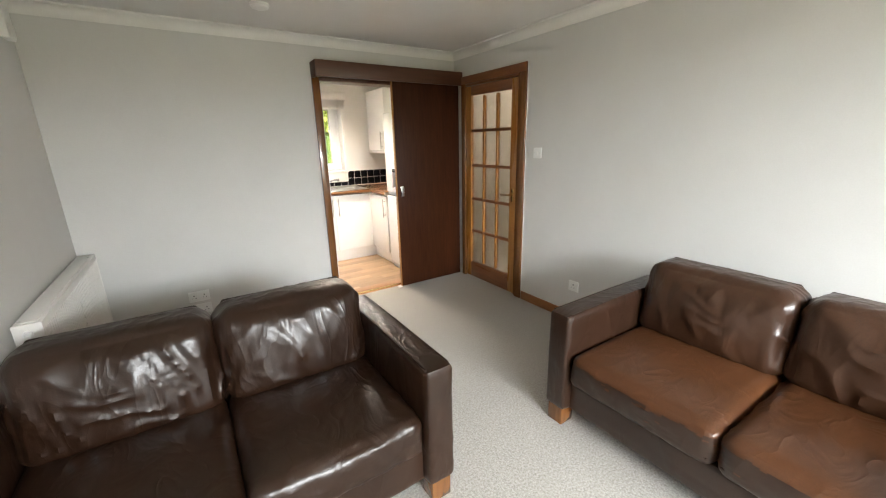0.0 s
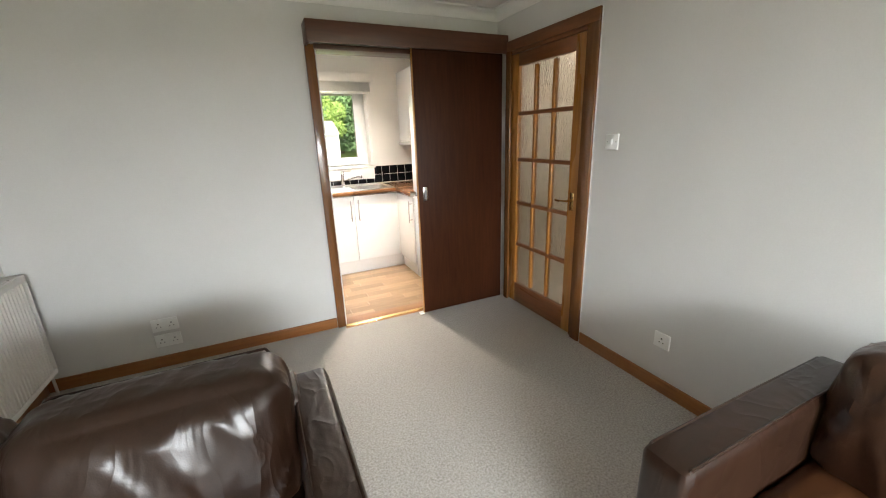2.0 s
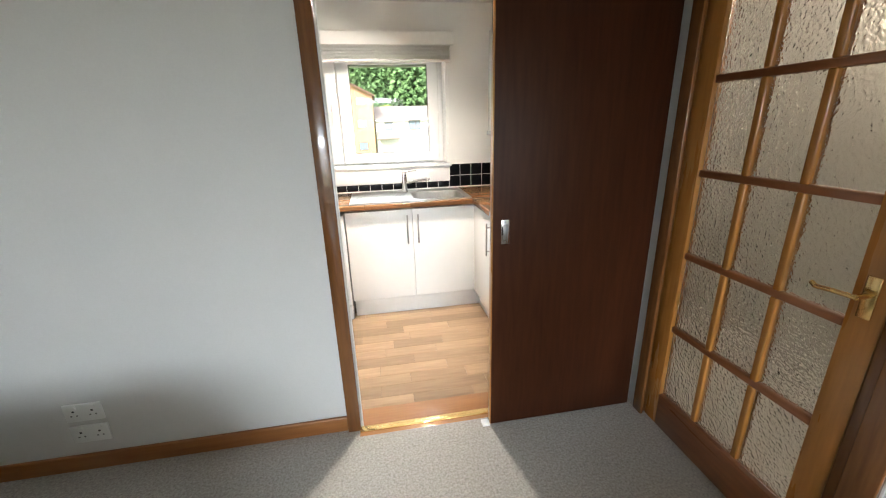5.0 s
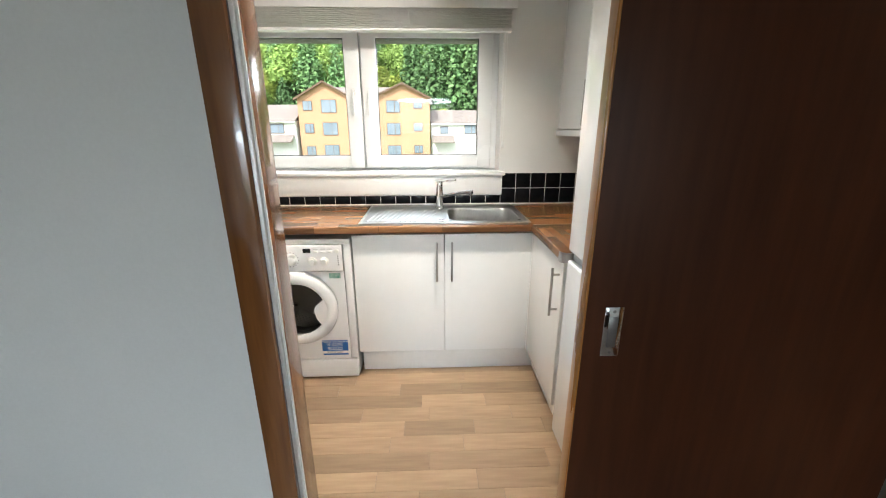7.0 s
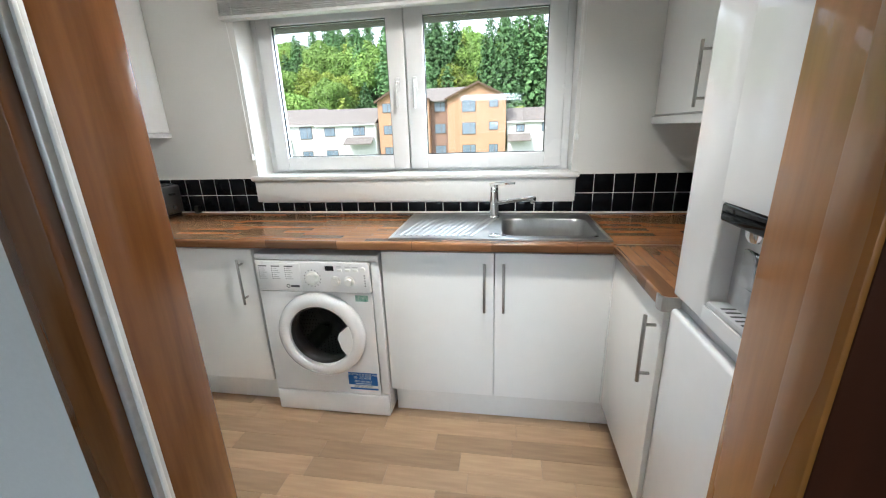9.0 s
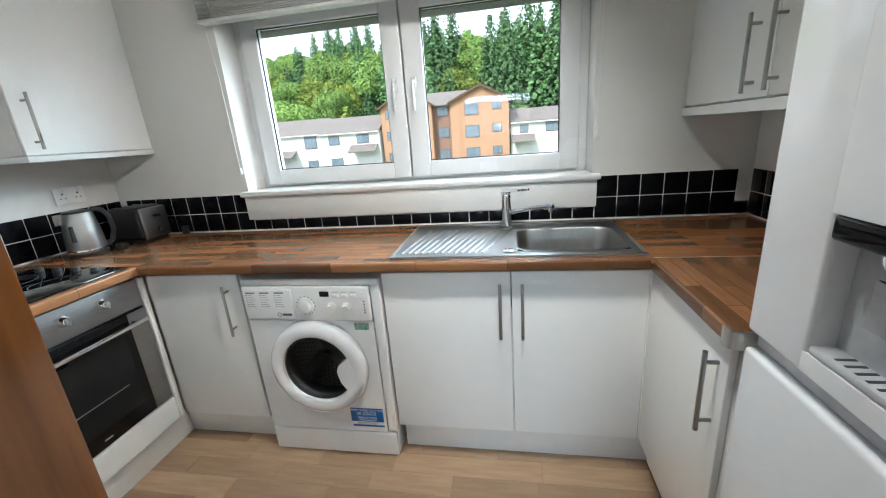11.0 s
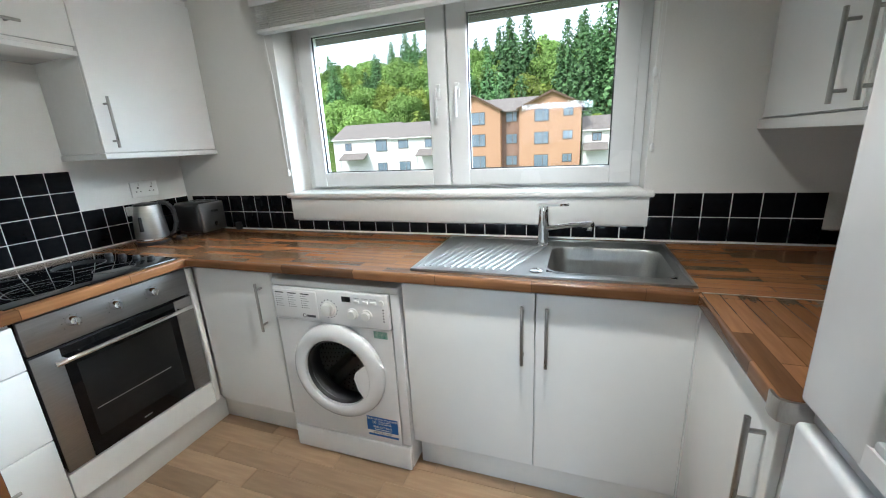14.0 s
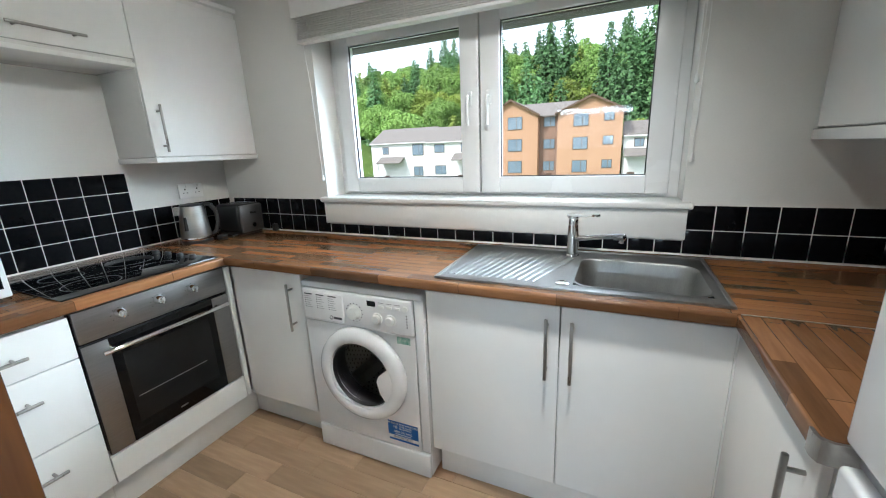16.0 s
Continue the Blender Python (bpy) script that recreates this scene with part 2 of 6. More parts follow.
PANE = clear_pane("window_glass")
OBSCURE = glass_material("obscured_glass", 0.15, 0.33, 112.0, (0.97, 0.97, 0.96))
CLEARPLASTIC = glass_material("clear_plastic", 0.05, 0.0, 1.0)


# ---- building helpers ----
def thing(name, at, label, category, group="", kind=""):
    ob = new(name)
    ob.empty_display_size = 0.05
    ob.matrix_basis = Matrix.Translation(at)
    return tagged(ob, label, category, group, kind)


def smooth(bm, angle=40):
    for f in bm.faces:
        f.smooth = True
    lim = radians(angle)
    for e in bm.edges:
        if len(e.link_faces) == 2 and e.calc_face_angle(0) > lim:
            e.smooth = False


def part(name, bm, material, parent, label="", soft=True):
    root = parent
    while root.parent:
        root = root.parent
    bm.transform(root.matrix_basis.inverted())
    bm.normal_update()
    if soft:
        smooth(bm)
    me = bpy.data.meshes.new(name)
    bm.to_mesh(me)
    bm.free()
    me.materials.append(material)
    ob = new(name, me)
    ob.parent = parent
    if label:
        tagged(ob, label)
    return ob


def solid(name, bm, material, label="", category="", kind="structure", group="", soft=True):
    bm.normal_update()
    if soft:
        smooth(bm)
    me = bpy.data.meshes.new(name)
    bm.to_mesh(me)
    bm.free()
    me.materials.append(material)
    return tagged(new(name, me), label, category, group, kind)


def box(x0, x1, y0, y1, z0, z1, bevel=0.002, seg=2, bm=None):
    own = bmesh.new()
    bmesh.ops.create_cube(own, size=1.0)
    own.transform(Matrix.LocRotScale(((x0 + x1) / 2, (y0 + y1) / 2, (z0 + z1) / 2), None, (abs(x1 - x0), abs(y1 - y0), abs(z1 - z0))))
    if bevel:
        bmesh.ops.bevel(own, geom=own.edges[:], offset=bevel, segments=seg, affect="EDGES", clamp_overlap=True, profile=0.5)
    return joined(bm, own)


def joined(bm, own):
    if bm is None:
        return own
    me = bpy.data.meshes.new("tmp")
    own.to_mesh(me)
    own.free()
    bm.from_mesh(me)
    bpy.data.meshes.remove(me)
    return bm


def rod(p0, p1, r, seg=12, bm=None, r2=None, bevel=0.0):
    own = bmesh.new()
    a, b = Vector(p0), Vector(p1)
    bmesh.ops.create_cone(own, cap_ends=True, segments=seg, radius1=r, radius2=r if r2 is None else r2, depth=(b - a).length)
    if bevel:
        rim = [e for e in own.edges if any(len(f.verts) > 4 for f in e.link_faces)]
        bmesh.ops.bevel(own, geom=rim, offset=bevel, segments=2, affect="EDGES", profile=0.5)
    q = (b - a).to_track_quat("Z", "Y")
    own.transform(Matrix.Translation((a + b) / 2) @ q.to_matrix().to_4x4())
    return joined(bm, own)


def tube(points, r, seg=8, bm=None):
    for a, b in zip(points, points[1:]):
        bm = rod(a, b, r, seg, bm)
    return bm


def lathe(profile, centre, axis="Z", seg=32, bm=None, caps=True):
    """A turned body: (radius, height) pairs round an axis through the centre."""
    own = bmesh.new()
    rings = []
    for r, h in profile:
        rings.append([own.verts.new((r * math.cos(2 * math.pi * i / seg), r * math.sin(2 * math.pi * i / seg), h)) for i in range(seg)])
    for a, b in zip(rings, rings[1:]):
        for i in range(seg):
            own.faces.new((a[i], a[(i + 1) % seg], b[(i + 1) % seg], b[i]))
    if caps and profile[0][0] > 1e-4:
        own.faces.new(rings[0][::-1])
    if caps and profile[-1][0] > 1e-4:
        own.faces.new(rings[-1])
    bmesh.ops.remove_doubles(own, verts=own.verts[:], dist=1e-5)
    bmesh.ops.recalc_face_normals(own, faces=own.faces[:])
    turn = {"Z": Matrix.Identity(4), "-Y": Matrix.Rotation(radians(90), 4, "X"), "X": Matrix.Rotation(radians(90), 4, "Y"), "-X": Matrix.Rotation(radians(-90), 4, "Y")}[axis]
    own.transform(Matrix.Translation(centre) @ turn)
    return joined(bm, own)


def prism(outline, z0, z1, bm=None, turn=None):
    """An extruded outline of (x, y) points."""
    own = bmesh.new()
    lo = [own.verts.new((x, y, z0)) for x, y in outline]
    hi = [own.verts.new((x, y, z1)) for x, y in outline]
    k = len(lo)
    own.faces.new(lo[::-1])
    own.faces.new(hi)
    for i in range(k):
        own.faces.new((lo[i], lo[(i + 1) % k], hi[(i + 1) % k], hi[i]))
    bmesh.ops.recalc_face_normals(own, faces=own.faces[:])
    if turn is not None:
        own.transform(turn)
    return joined(bm, own)


YZ_ALONG_X = Matrix(((0, 0, 1, 0), (1, 0, 0, 0), (0, 1, 0, 0), (0, 0, 0, 1)))
XZ_ALONG_Y = Matrix(((1, 0, 0, 0), (0, 0, 1, 0), (0, 1, 0, 0), (0, 0, 0, 1)))


def bar_handle(parent, p0, p1, out):
    """A steel bar on two posts; out points away from the door."""
    a, b, o = Vector(p0), Vector(p1), Vector(out)
    d = (b - a).normalized()
    bm = rod(a + o, b + o, 0.006, 12, None, None, 0.001)
    for q in (a + d * 0.03, b - d * 0.03):
        bm = rod(q, q + o, 0.005, 10, bm)
    return part("handle", bm, STEEL, parent, "brushed steel bar handle")


# ---- the plan ----
LX, RX, KRX = -0.82, 2.395, 2.44
DY, KY, WY = 3.69, 3.80, 5.445
BACK = -2.25
CEILING = 2.345
OPEN_L, OPEN_R, OPEN_T = 0.968, 1.715, 2.03
GD0, GD1 = 2.70, 3.52
WIN_L, WIN_R, WIN_B, WIN_T = 0.015, 1.775, 1.10, 2.06

# floors
bm = box(LX - 0.1, RX + 0.02, BACK - 0.1, 3.62, -0.06, 0.020, 0)
bm = box(LX - 0.1, 0.976, 3.62, 3.688, -0.003, 0.020, 0, bm=bm)
bm = box(OPEN_R + 0.001, RX + 0.02, 3.62, 3.688, -0.003, 0.020, 0, bm=bm)
bm = box(LX - 0.1, RX + 0.02, 3.62, 3.64, -0.06, -0.0045, 0, bm=bm)
solid("floor_living", bm, CARPET, "grey-beige cut-pile carpet, lightly worn", "carpet")
solid("floor_kitchen_base", box(LX - 0.1, KRX + 0.1, 3.64, WY + 0.1, -0.06, -0.004, 0), FLOORBASE, "kitchen floor under wood-effect planks", "floor")

# the wall between the rooms, with its doorway
bm = box(LX - 0.1, OPEN_L - 0.03, DY, KY, 0, CEILING, 0)
bm = box(OPEN_R + 0.03, KRX + 0.1, DY, KY, 0, CEILING, 0, bm=bm)
bm = box(OPEN_L - 0.03, OPEN_R + 0.03, DY, KY, OPEN_T, CEILING, 0, bm=bm)
solid("wall_between", bm, WALL, "pale grey painted wall with a doorway to the kitchen", "wall", soft=False)
bm = box(LX, OPEN_L - 0.03, KY, KY + 0.004, 0, CEILING, 0)
bm = box(OPEN_R + 0.041, KRX, KY, KY + 0.004, 0, CEILING, 0, bm=bm)
bm = box(OPEN_L - 0.03, OPEN_R + 0.041, KY, KY + 0.004, OPEN_T + 0.003, CEILING, 0, bm=bm)
solid("wall_south_kitchen", bm, KWALL, "off-white kitchen wall round the doorway", "wall", soft=False)
# side walls
solid("wall_west", box(LX - 0.12, LX, BACK - 0.12, DY, 0, CEILING, 0), WALL, "pale grey painted wall behind the radiator", "wall", soft=False)
solid("wall_west_kitchen", box(LX - 0.12, LX, KY, WY, 0, CEILING, 0), KWALL, "off-white painted kitchen wall", "wall", soft=False)
solid("wall_east_kitchen", box(KRX, KRX + 0.12, KY, WY, 0, CEILING, 0), KWALL, "off-white painted kitchen wall beside the fridge", "wall", soft=False)
bm = box(RX, RX + 0.12, BACK - 0.12, GD0, 0, CEILING, 0)
bm = box(RX, RX + 0.12, GD1, DY, 0, CEILING, 0, bm=bm)
bm = box(RX, RX + 0.12, GD0, GD1, 2.03, CEILING, 0, bm=bm)
solid("wall_east", bm, WALL, "pale grey painted wall with a glazed door", "wall", soft=False)
# back wall with the window behind the walker
bm = box(LX, -0.25, BACK - 0.12, BACK, 0, CEILING, 0)
bm = box(2.15, RX, BACK - 0.12, BACK, 0, CEILING, 0, bm=bm)
bm = box(-0.25, 2.15, BACK - 0.12, BACK, 0, 0.85, 0, bm=bm)
bm = box(-0.25, 2.15, BACK - 0.12, BACK, 2.15, CEILING, 0, bm=bm)
solid("wall_south", bm, WALL, "pale grey painted wall with a wide window", "wall", soft=False)
# kitchen window wall
bm = box(LX - 0.12, WIN_L, WY, WY + 0.28, -0.1, CEILING, 0)
bm = box(WIN_R, KRX + 0.12, WY, WY + 0.28, -0.1, CEILING, 0, bm=bm)
bm = box(WIN_L, WIN_R, WY, WY + 0.28, -0.1, WIN_B, 0, bm=bm)
bm = box(WIN_L, WIN_R, WY, WY + 0.28, WIN_T, CEILING, 0, bm=bm)
solid("wall_north", bm, KWALL, "off-white kitchen wall round the window", "wall", soft=False)
solid("ceiling_living", box(LX - 0.1, RX + 0.1, BACK - 0.1, DY + 0.05, CEILING, CEILING + 0.1, 0), CEIL, "white painted ceiling", "ceiling", soft=False)
solid("ceiling_kitchen", box(LX - 0.1, KRX + 0.1, DY + 0.05, WY + 0.28, CEILING, CEILING + 0.1, 0), CEIL, "white painted kitchen ceiling", "ceiling", soft=False)
# the hall behind the glazed door
bm = box(3.6, 3.7, 1.6, 4.6, -0.05, CEILING, 0)
bm = box(RX + 0.12, 3.6, 4.5, 4.6, -0.05, CEILING, 0, bm=bm)
bm = box(RX + 0.12, 3.6, 1.6, 1.7, -0.05, CEILING, 0, bm=bm)
bm = box(RX + 0.12, 3.7, 1.6, 4.6, CEILING, CEILING + 0.1, 0, bm=bm)
bm = box(RX + 0.12, 3.7, 1.6, 4.6, -0.1, -0.05, 0, bm=bm)
solid("wall_hall", bm, WALL, "plain pale hall walls behind obscured glass", "wall", soft=False)
hall = new("hall_lamp", bpy.data.lights.new("hall_lamp", "POINT"))
hall.data.energy, hall.data.color, hall.data.shadow_soft_size = 5.0, (1.0, 0.86, 0.66), 0.10
hall.matrix_basis = pose(3.45, 3.35, 2.12)

# ---- joinery ----
def coving(name, p0, p1, inward):
    """A concave plaster coving from p0 to p1 under the ceiling; inward points into the room."""
    a, b, w = Vector(p0), Vector(p1), Vector(inward)
    shape = [(0.0, -0.075), (0.006, -0.075), (0.008, -0.066)] + [(0.008 + 0.05 * (1 - math.cos(radians(t))), -0.066 + 0.05 * math.sin(radians(t))) for t in range(15, 91, 15)] + [(0.07, -0.014), (0.072, -0.002), (0.0, -0.002)]
    own = bmesh.new()
    ends = [[own.verts.new(q + w * u + Vector((0, 0, CEILING + v))) for u, v in shape] for q in (a, b)]
    k = len(shape)
    for i in range(k):
        own.faces.new((ends[0][i], ends[0][(i + 1) % k], ends[1][(i + 1) % k], ends[1][i]))
    own.faces.new(ends[0])
    own.faces.new(ends[1][::-1])
    bmesh.ops.recalc_face_normals(own, faces=own.faces[:])
    return solid(name, own, COVING, "cream painted plaster coving", "coving")


coving("trim_coving", (LX, DY, 0), (RX, DY, 0), (0, -1, 0))
coving("trim_coving", (RX, BACK, 0), (RX, DY, 0), (-1, 0, 0))
coving("trim_coving", (LX, BACK, 0), (LX, DY, 0), (1, 0, 0))


def skirting(x0, x1, y0, y1, material):
    solid("baseboard", box(x0, x1, y0, y1, 0.0, 0.098, 0.005, 3), material, "varnished orange-brown timber skirting board", "skirting")


skirting(LX, 0.9195, DY - 0.016, DY, SKIRT_X)
skirting(RX - 0.016, RX, BACK, 2.615, SKIRT_Y)
skirting(LX, LX + 0.016, BACK, DY - 0.016, SKIRT_Y)
skirting(2.37, RX - 0.002, DY - 0.016, DY, SKIRT_X)

# doorway to the kitchen: post, brush strip, lining, pelmet
door_frame = thing("door_1", (1.3, 3.7, 0), "stained timber doorway with a pelmet over a sliding door", "doorway", kind="structure")
part("post", box(0.921, 0.982, 3.660, DY - 0.001, 0, 2.03, 0.003), FRAMEWOOD, door_frame, "reddish stained timber post")
part("draught_strip", box(0.972, 0.990, 3.678, 3.700, 0, 2.02, 0.003), ALU, door_frame, "pale grey draught strip")
part("draught_strip", box(0.984, 0.994, 3.686, 3.691, 0, 2.02, 0.001), PLASTICW, door_frame)
part("lining", box(0.940, 0.976, 3.700, KY + 0.012, 0, 2.03, 0.003), FRAMEWOOD, door_frame)
# same stained timber as the left lining; window light put in as golden PINE
part("lining", box(OPEN_R, OPEN_R + 0.04, 3.64, KY + 0.012, 0, 2.03, 0.003), PINE, door_frame, "stained lining with the window light painted golden")
part("lining", box(0.977, OPEN_R, 3.645, KY + 0.012, 2.0, 2.032, 0.003), FRAMEWOOD_X, door_frame)
bm = box(0.922, RX - 0.003, 3.535, 3.555, 2.018, 2.145, 0.003)
bm = box(0.922, RX - 0.003, 3.555, DY, 2.128, 2.145, 0.002, bm=bm)
bm = box(0.922, 0.94, 3.555, DY, 2.018, 2.128, 0.002, bm=bm)
part("pelmet", bm, FRAMEWOOD_X, door_frame, "dark stained pelmet board hiding the track")
part("threshold", box(0.977, OPEN_R, 3.62, KY + 0.01, 0.0, 0.021, 0.003), THRESH, door_frame, "varnished threshold board")
part("brass_strip", box(0.977, OPEN_R, 3.642, 3.680, 0.021, 0.027, 0.002), BRASS, door_frame, "worn brass carpet strip")

slide = thing("sliding_door", (1.99, 3.58, 0), "dark red-brown flush sliding door, half open", "door")
leaf = part("leaf", box(1.615, 2.358, 3.562, 3.598, 0.030, 2.04, 0.002), DARKWOOD, slide)
part("edge_lipping", box(1.6115, 1.6155, 3.563, 3.597, 0.030, 2.04, 0.001), PINE, slide, "paler timber lipping")
pull = box(1.650, 1.686, 3.559, 3.563, 0.960, 1.065, 0.0015)
pp = part("pull_plate", pull, CHROME, leaf, "chrome flush pull plate")
part("recess", box(1.659, 1.677, 3.5575, 3.5592, 0.980, 1.045, 0.0006), STEEL_DARK, leaf)
for z in (0.969, 1.056):
    part("screw", lathe([(0.0, 0.0012), (0.003, 0.001), (0.0035, 0.0)], (1.668, 3.559, z), "-Y", 10), STEEL, leaf)
part("white_bead", box(2.340, RX - 0.001, 3.640, DY - 0.001, 0.099, 2.018, 0.001), SATINWHITE, door_frame, "white painted strip beside the door")
part("floor_guide", box(1.575, 1.612, 3.56, 3.60, 0.019, 0.032, 0.003), PLASTICW, door_frame)

# glazed door to the hall
gf = thing("door_2", (2.42, 3.1, 0), "stained timber frame round a glazed hall door", "door frame", kind="structure")
part("architrave", box(RX - 0.018, RX, 2.628, 2.705, 0, 2.098, 0.004, 3), FRAMEWOOD, gf)
part("architrave", box(RX - 0.018, RX, 3.485, 3.545, 0, 2.098, 0.004, 3), FRAMEWOOD, gf)
part("architrave", box(RX - 0.019, RX, 2.628, 3.545, 2.025, 2.098, 0.004, 3), FRAMEWOOD_Y, gf)
part("paint_line", box(RX - 0.004, RX, 2.6215, 2.6285, 0.098, 2.098, 0.001), SATINWHITE, gf)
part("jamb", box(RX + 0.001, RX + 0.12, 2.70, 2.738, 0, 2.03, 0.002), FRAMEWOOD, gf)
part("jamb", box(RX + 0.001, RX + 0.12, 3.505, 3.52, 0, 2.03, 0.002), FRAMEWOOD, gf)
part("head", box(RX + 0.001, RX + 0.12, 2.738, 3.505, 2.005, 2.03, 0.002), FRAMEWOOD_Y, gf)

gd = thing("glazed_door", (2.425, 3.12, 0), "varnished pine door with fifteen obscured glass panes, closed", "door")
GX0, GX1 = 2.403, 2.443
part("stile", box(GX0, GX1, 2.742, 2.826, 0.026, 2.0, 0.003), PINE, gd)
part("stile", box(GX0, GX1, 3.412, 3.502, 0.026, 2.0, 0.003), PINE, gd)
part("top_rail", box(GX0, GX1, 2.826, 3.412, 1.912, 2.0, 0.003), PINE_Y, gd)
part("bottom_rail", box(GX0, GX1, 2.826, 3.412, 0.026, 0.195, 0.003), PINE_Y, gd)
COLS, ROWS_Z = [2.826, 3.021, 3.217, 3.412], [0.195, 0.543, 0.891, 1.236, 1.579, 1.912]
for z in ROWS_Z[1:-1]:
    part("glazing_bar", box(GX0 + 0.004, GX1 - 0.004, 2.826, 3.412, z - 0.014, z + 0.014, 0.006, 3), PINE_Y, gd, "glazing bar darker than the stiles")
for y in COLS[1:-1]:
    for a, b in zip(ROWS_Z, ROWS_Z[1:]):
        part("glazing_bar", box(GX0 + 0.002, GX1 - 0.002, y - 0.013, y + 0.013, a + 0.012, b - 0.012, 0.006, 3), PINE, gd)
for i in range(3):
    for j in range(5):
        part("pane", box(2.420, 2.425, COLS[i] + 0.004, COLS[i + 1] - 0.004, ROWS_Z[j] + 0.004, ROWS_Z[j + 1] - 0.004, 0), OBSCURE, gd, "textured obscured glass pane", soft=False)
lev = part("handle_plate", box(GX0 - 0.006, GX0, 2.768, 2.802, 0.925, 1.045, 0.004, 3), BRASS, gd, "polished brass backplate")
bm = rod((GX0 - 0.004, 2.785, 0.992), (GX0 - 0.05, 2.785, 0.992), 0.008, 12)
bm = tube([(GX0 - 0.05, 2.782, 0.992), (GX0 - 0.052, 2.84, 0.990), (GX0 - 0.050, 2.88, 0.985), (GX0 - 0.046, 2.895, 0.992)], 0.007, 10, bm)
part("lever", bm, BRASS, lev, "brass lever handle")
for z in (0.25, 1.00, 1.80):
    part("hinge", rod((GX0 - 0.004, 3.508, z - 0.05), (GX0 - 0.004, 3.508, z + 0.05), 0.006, 10), BRASS, gd, "brass butt hinge")

# ---- wall fittings ----
def double_socket(at, axis, label, group):
    """A double socket plate in the plane of the wall; axis 'y' faces -y, 'x-' faces -x, 'x+' faces +x."""
    w = thing("double_socket", at, label, "socket", group)
    part("plate", box(at[0] - 0.073, at[0] + 0.073, at[1] - 0.010, at[1], at[2] - 0.043, at[2] + 0.043, 0.003, 3), PLASTICW, w)
    for s in (-0.036, 0.036):
        bm = box(at[0] + s - 0.004, at[0] + s + 0.004, at[1] - 0.0112, at[1] - 0.0098, at[2] + 0.006, at[2] + 0.014, 0)
        for d in (-0.011, 0.011):
            bm = box(at[0] + s + d - 0.003, at[0] + s + d + 0.003, at[1] - 0.0112, at[1] - 0.0098, at[2] - 0.014, at[2] - 0.009, 0, bm=bm)
        part("pin_holes", bm, BLACKPLASTIC, w)
        part("rocker", box(at[0] + s + 0.010 - 0.005, at[0] + s + 0.010 + 0.005, at[1] - 0.014, at[1] - 0.009, at[2] + 0.020, at[2] + 0.036, 0.001), PLASTICW, w)
    if axis == "x-":
        w.matrix_basis = Matrix.Translation(at) @ Matrix.Rotation(radians(-90), 4, "Z")
    if axis == "x+":
        w.matrix_basis = Matrix.Translation(at) @ Matrix.Rotation(radians(90), 4, "Z")
    return w


double_socket((-0.165, DY, 0.315), "y", "white double socket on the living room wall", "wall sockets")
double_socket((-0.165, DY, 0.205), "y", "white double socket on the living room wall", "wall sockets")
w = thing("wall_socket", (RX, 2.03, 0.325), "white single socket on the living room wall", "socket", "wall sockets")
part("plate", box(RX - 0.010, RX, 1.985, 2.075, 0.282, 0.368, 0.003, 3), PLASTICW, w)
bm = box(RX - 0.0112, RX - 0.0098, 2.026, 2.034, 0.333, 0.341, 0)
for d in (-0.011, 0.011):
    bm = box(RX - 0.0112, RX - 0.0098, 2.03 + d - 0.003, 2.03 + d + 0.003, 0.312, 0.317, 0, bm=bm)
part("pin_holes", bm, BLACKPLASTIC, w)
part("rocker", box(RX - 0.014, RX - 0.009, 2.005, 2.015, 0.343, 0.359, 0.001), PLASTICW, w)
w = thing("light_switch", (RX, 2.475, 1.372), "white plastic light switch beside the hall door", "switch")
part("plate", box(RX - 0.010, RX, 2.440, 2.526, 1.329, 1.415, 0.003, 3), PLASTICW, w)
part("rocker", box(RX - 0.016, RX - 0.009, 2.477, 2.489, 1.358, 1.386, 0.002), PLASTICW, w)
for y in (2.453, 2.513):
    part("screw", lathe([(0.0, 0.001), (0.003, 0.001), (0.0035, 0.0)], (RX - 0.0100, y, 1.372), "-X", 10), STEEL, w)
w = thing("smoke_alarm", (0.47, 3.07, CEILING), "white round smoke alarm on the ceiling", "alarm")
part("housing", lathe([(0.056, 0.0), (0.056, -0.010), (0.050, -0.026), (0.030, -0.034), (0.0, -0.035)], (0.47, 3.07, CEILING), "Z", 36), PLASTICW, w)
part("vent_ring", lathe([(0.053, -0.012), (0.0575, -0.012), (0.0575, -0.017), (0.052, -0.017)], (0.47, 3.07, CEILING), "Z", 36), SATINWHITE, w)
w = thing("alarm_sensor", (LX, 3.50, 2.17), "small white sensor box high on the wall", "sensor")
part("housing", box(LX, LX + 0.04, 3.44, 3.56, 2.09, 2.25, 0.008, 3), PLASTICW, w)
part("cover", box(LX + 0.04, LX + 0.046, 3.455, 3.545, 2.10, 2.17, 0.003), SATINWHITE, w)

# ---- radiator ----
rad = thing("radiator", (LX + 0.06, 2.85, 0.16), "white ribbed double panel radiator on the wall", "radiator")
R0, R1, RZ0, RZ1 = 2.34, 3.62, 0.17, 0.785
out = []
n_rib = 42
pitch = (R1 - R0 - 0.03) / n_rib
for i in range(n_rib):
    y = R0 + 0.015 + i * pitch
    out += [(y, 0.0), (y + pitch * 0.30, 0.0), (y + pitch * 0.42, -0.007), (y + pitch * 0.88, -0.007)]
own = bmesh.new()
rows = [[own.verts.new((LX + 0.108 + d, y, z)) for y, d in out] for z in (RZ0 + 0.03, RZ1 - 0.035)]
for i in range(len(out) - 1):
    own.faces.new((rows[0][i], rows[0][i + 1], rows[1][i + 1], rows[1][i]))
part("front_panel", own, RADWHITE, rad)
bm = box(LX + 0.095, LX + 0.109, R0, R1, RZ1 - 0.037, RZ1 - 0.004, 0.003)
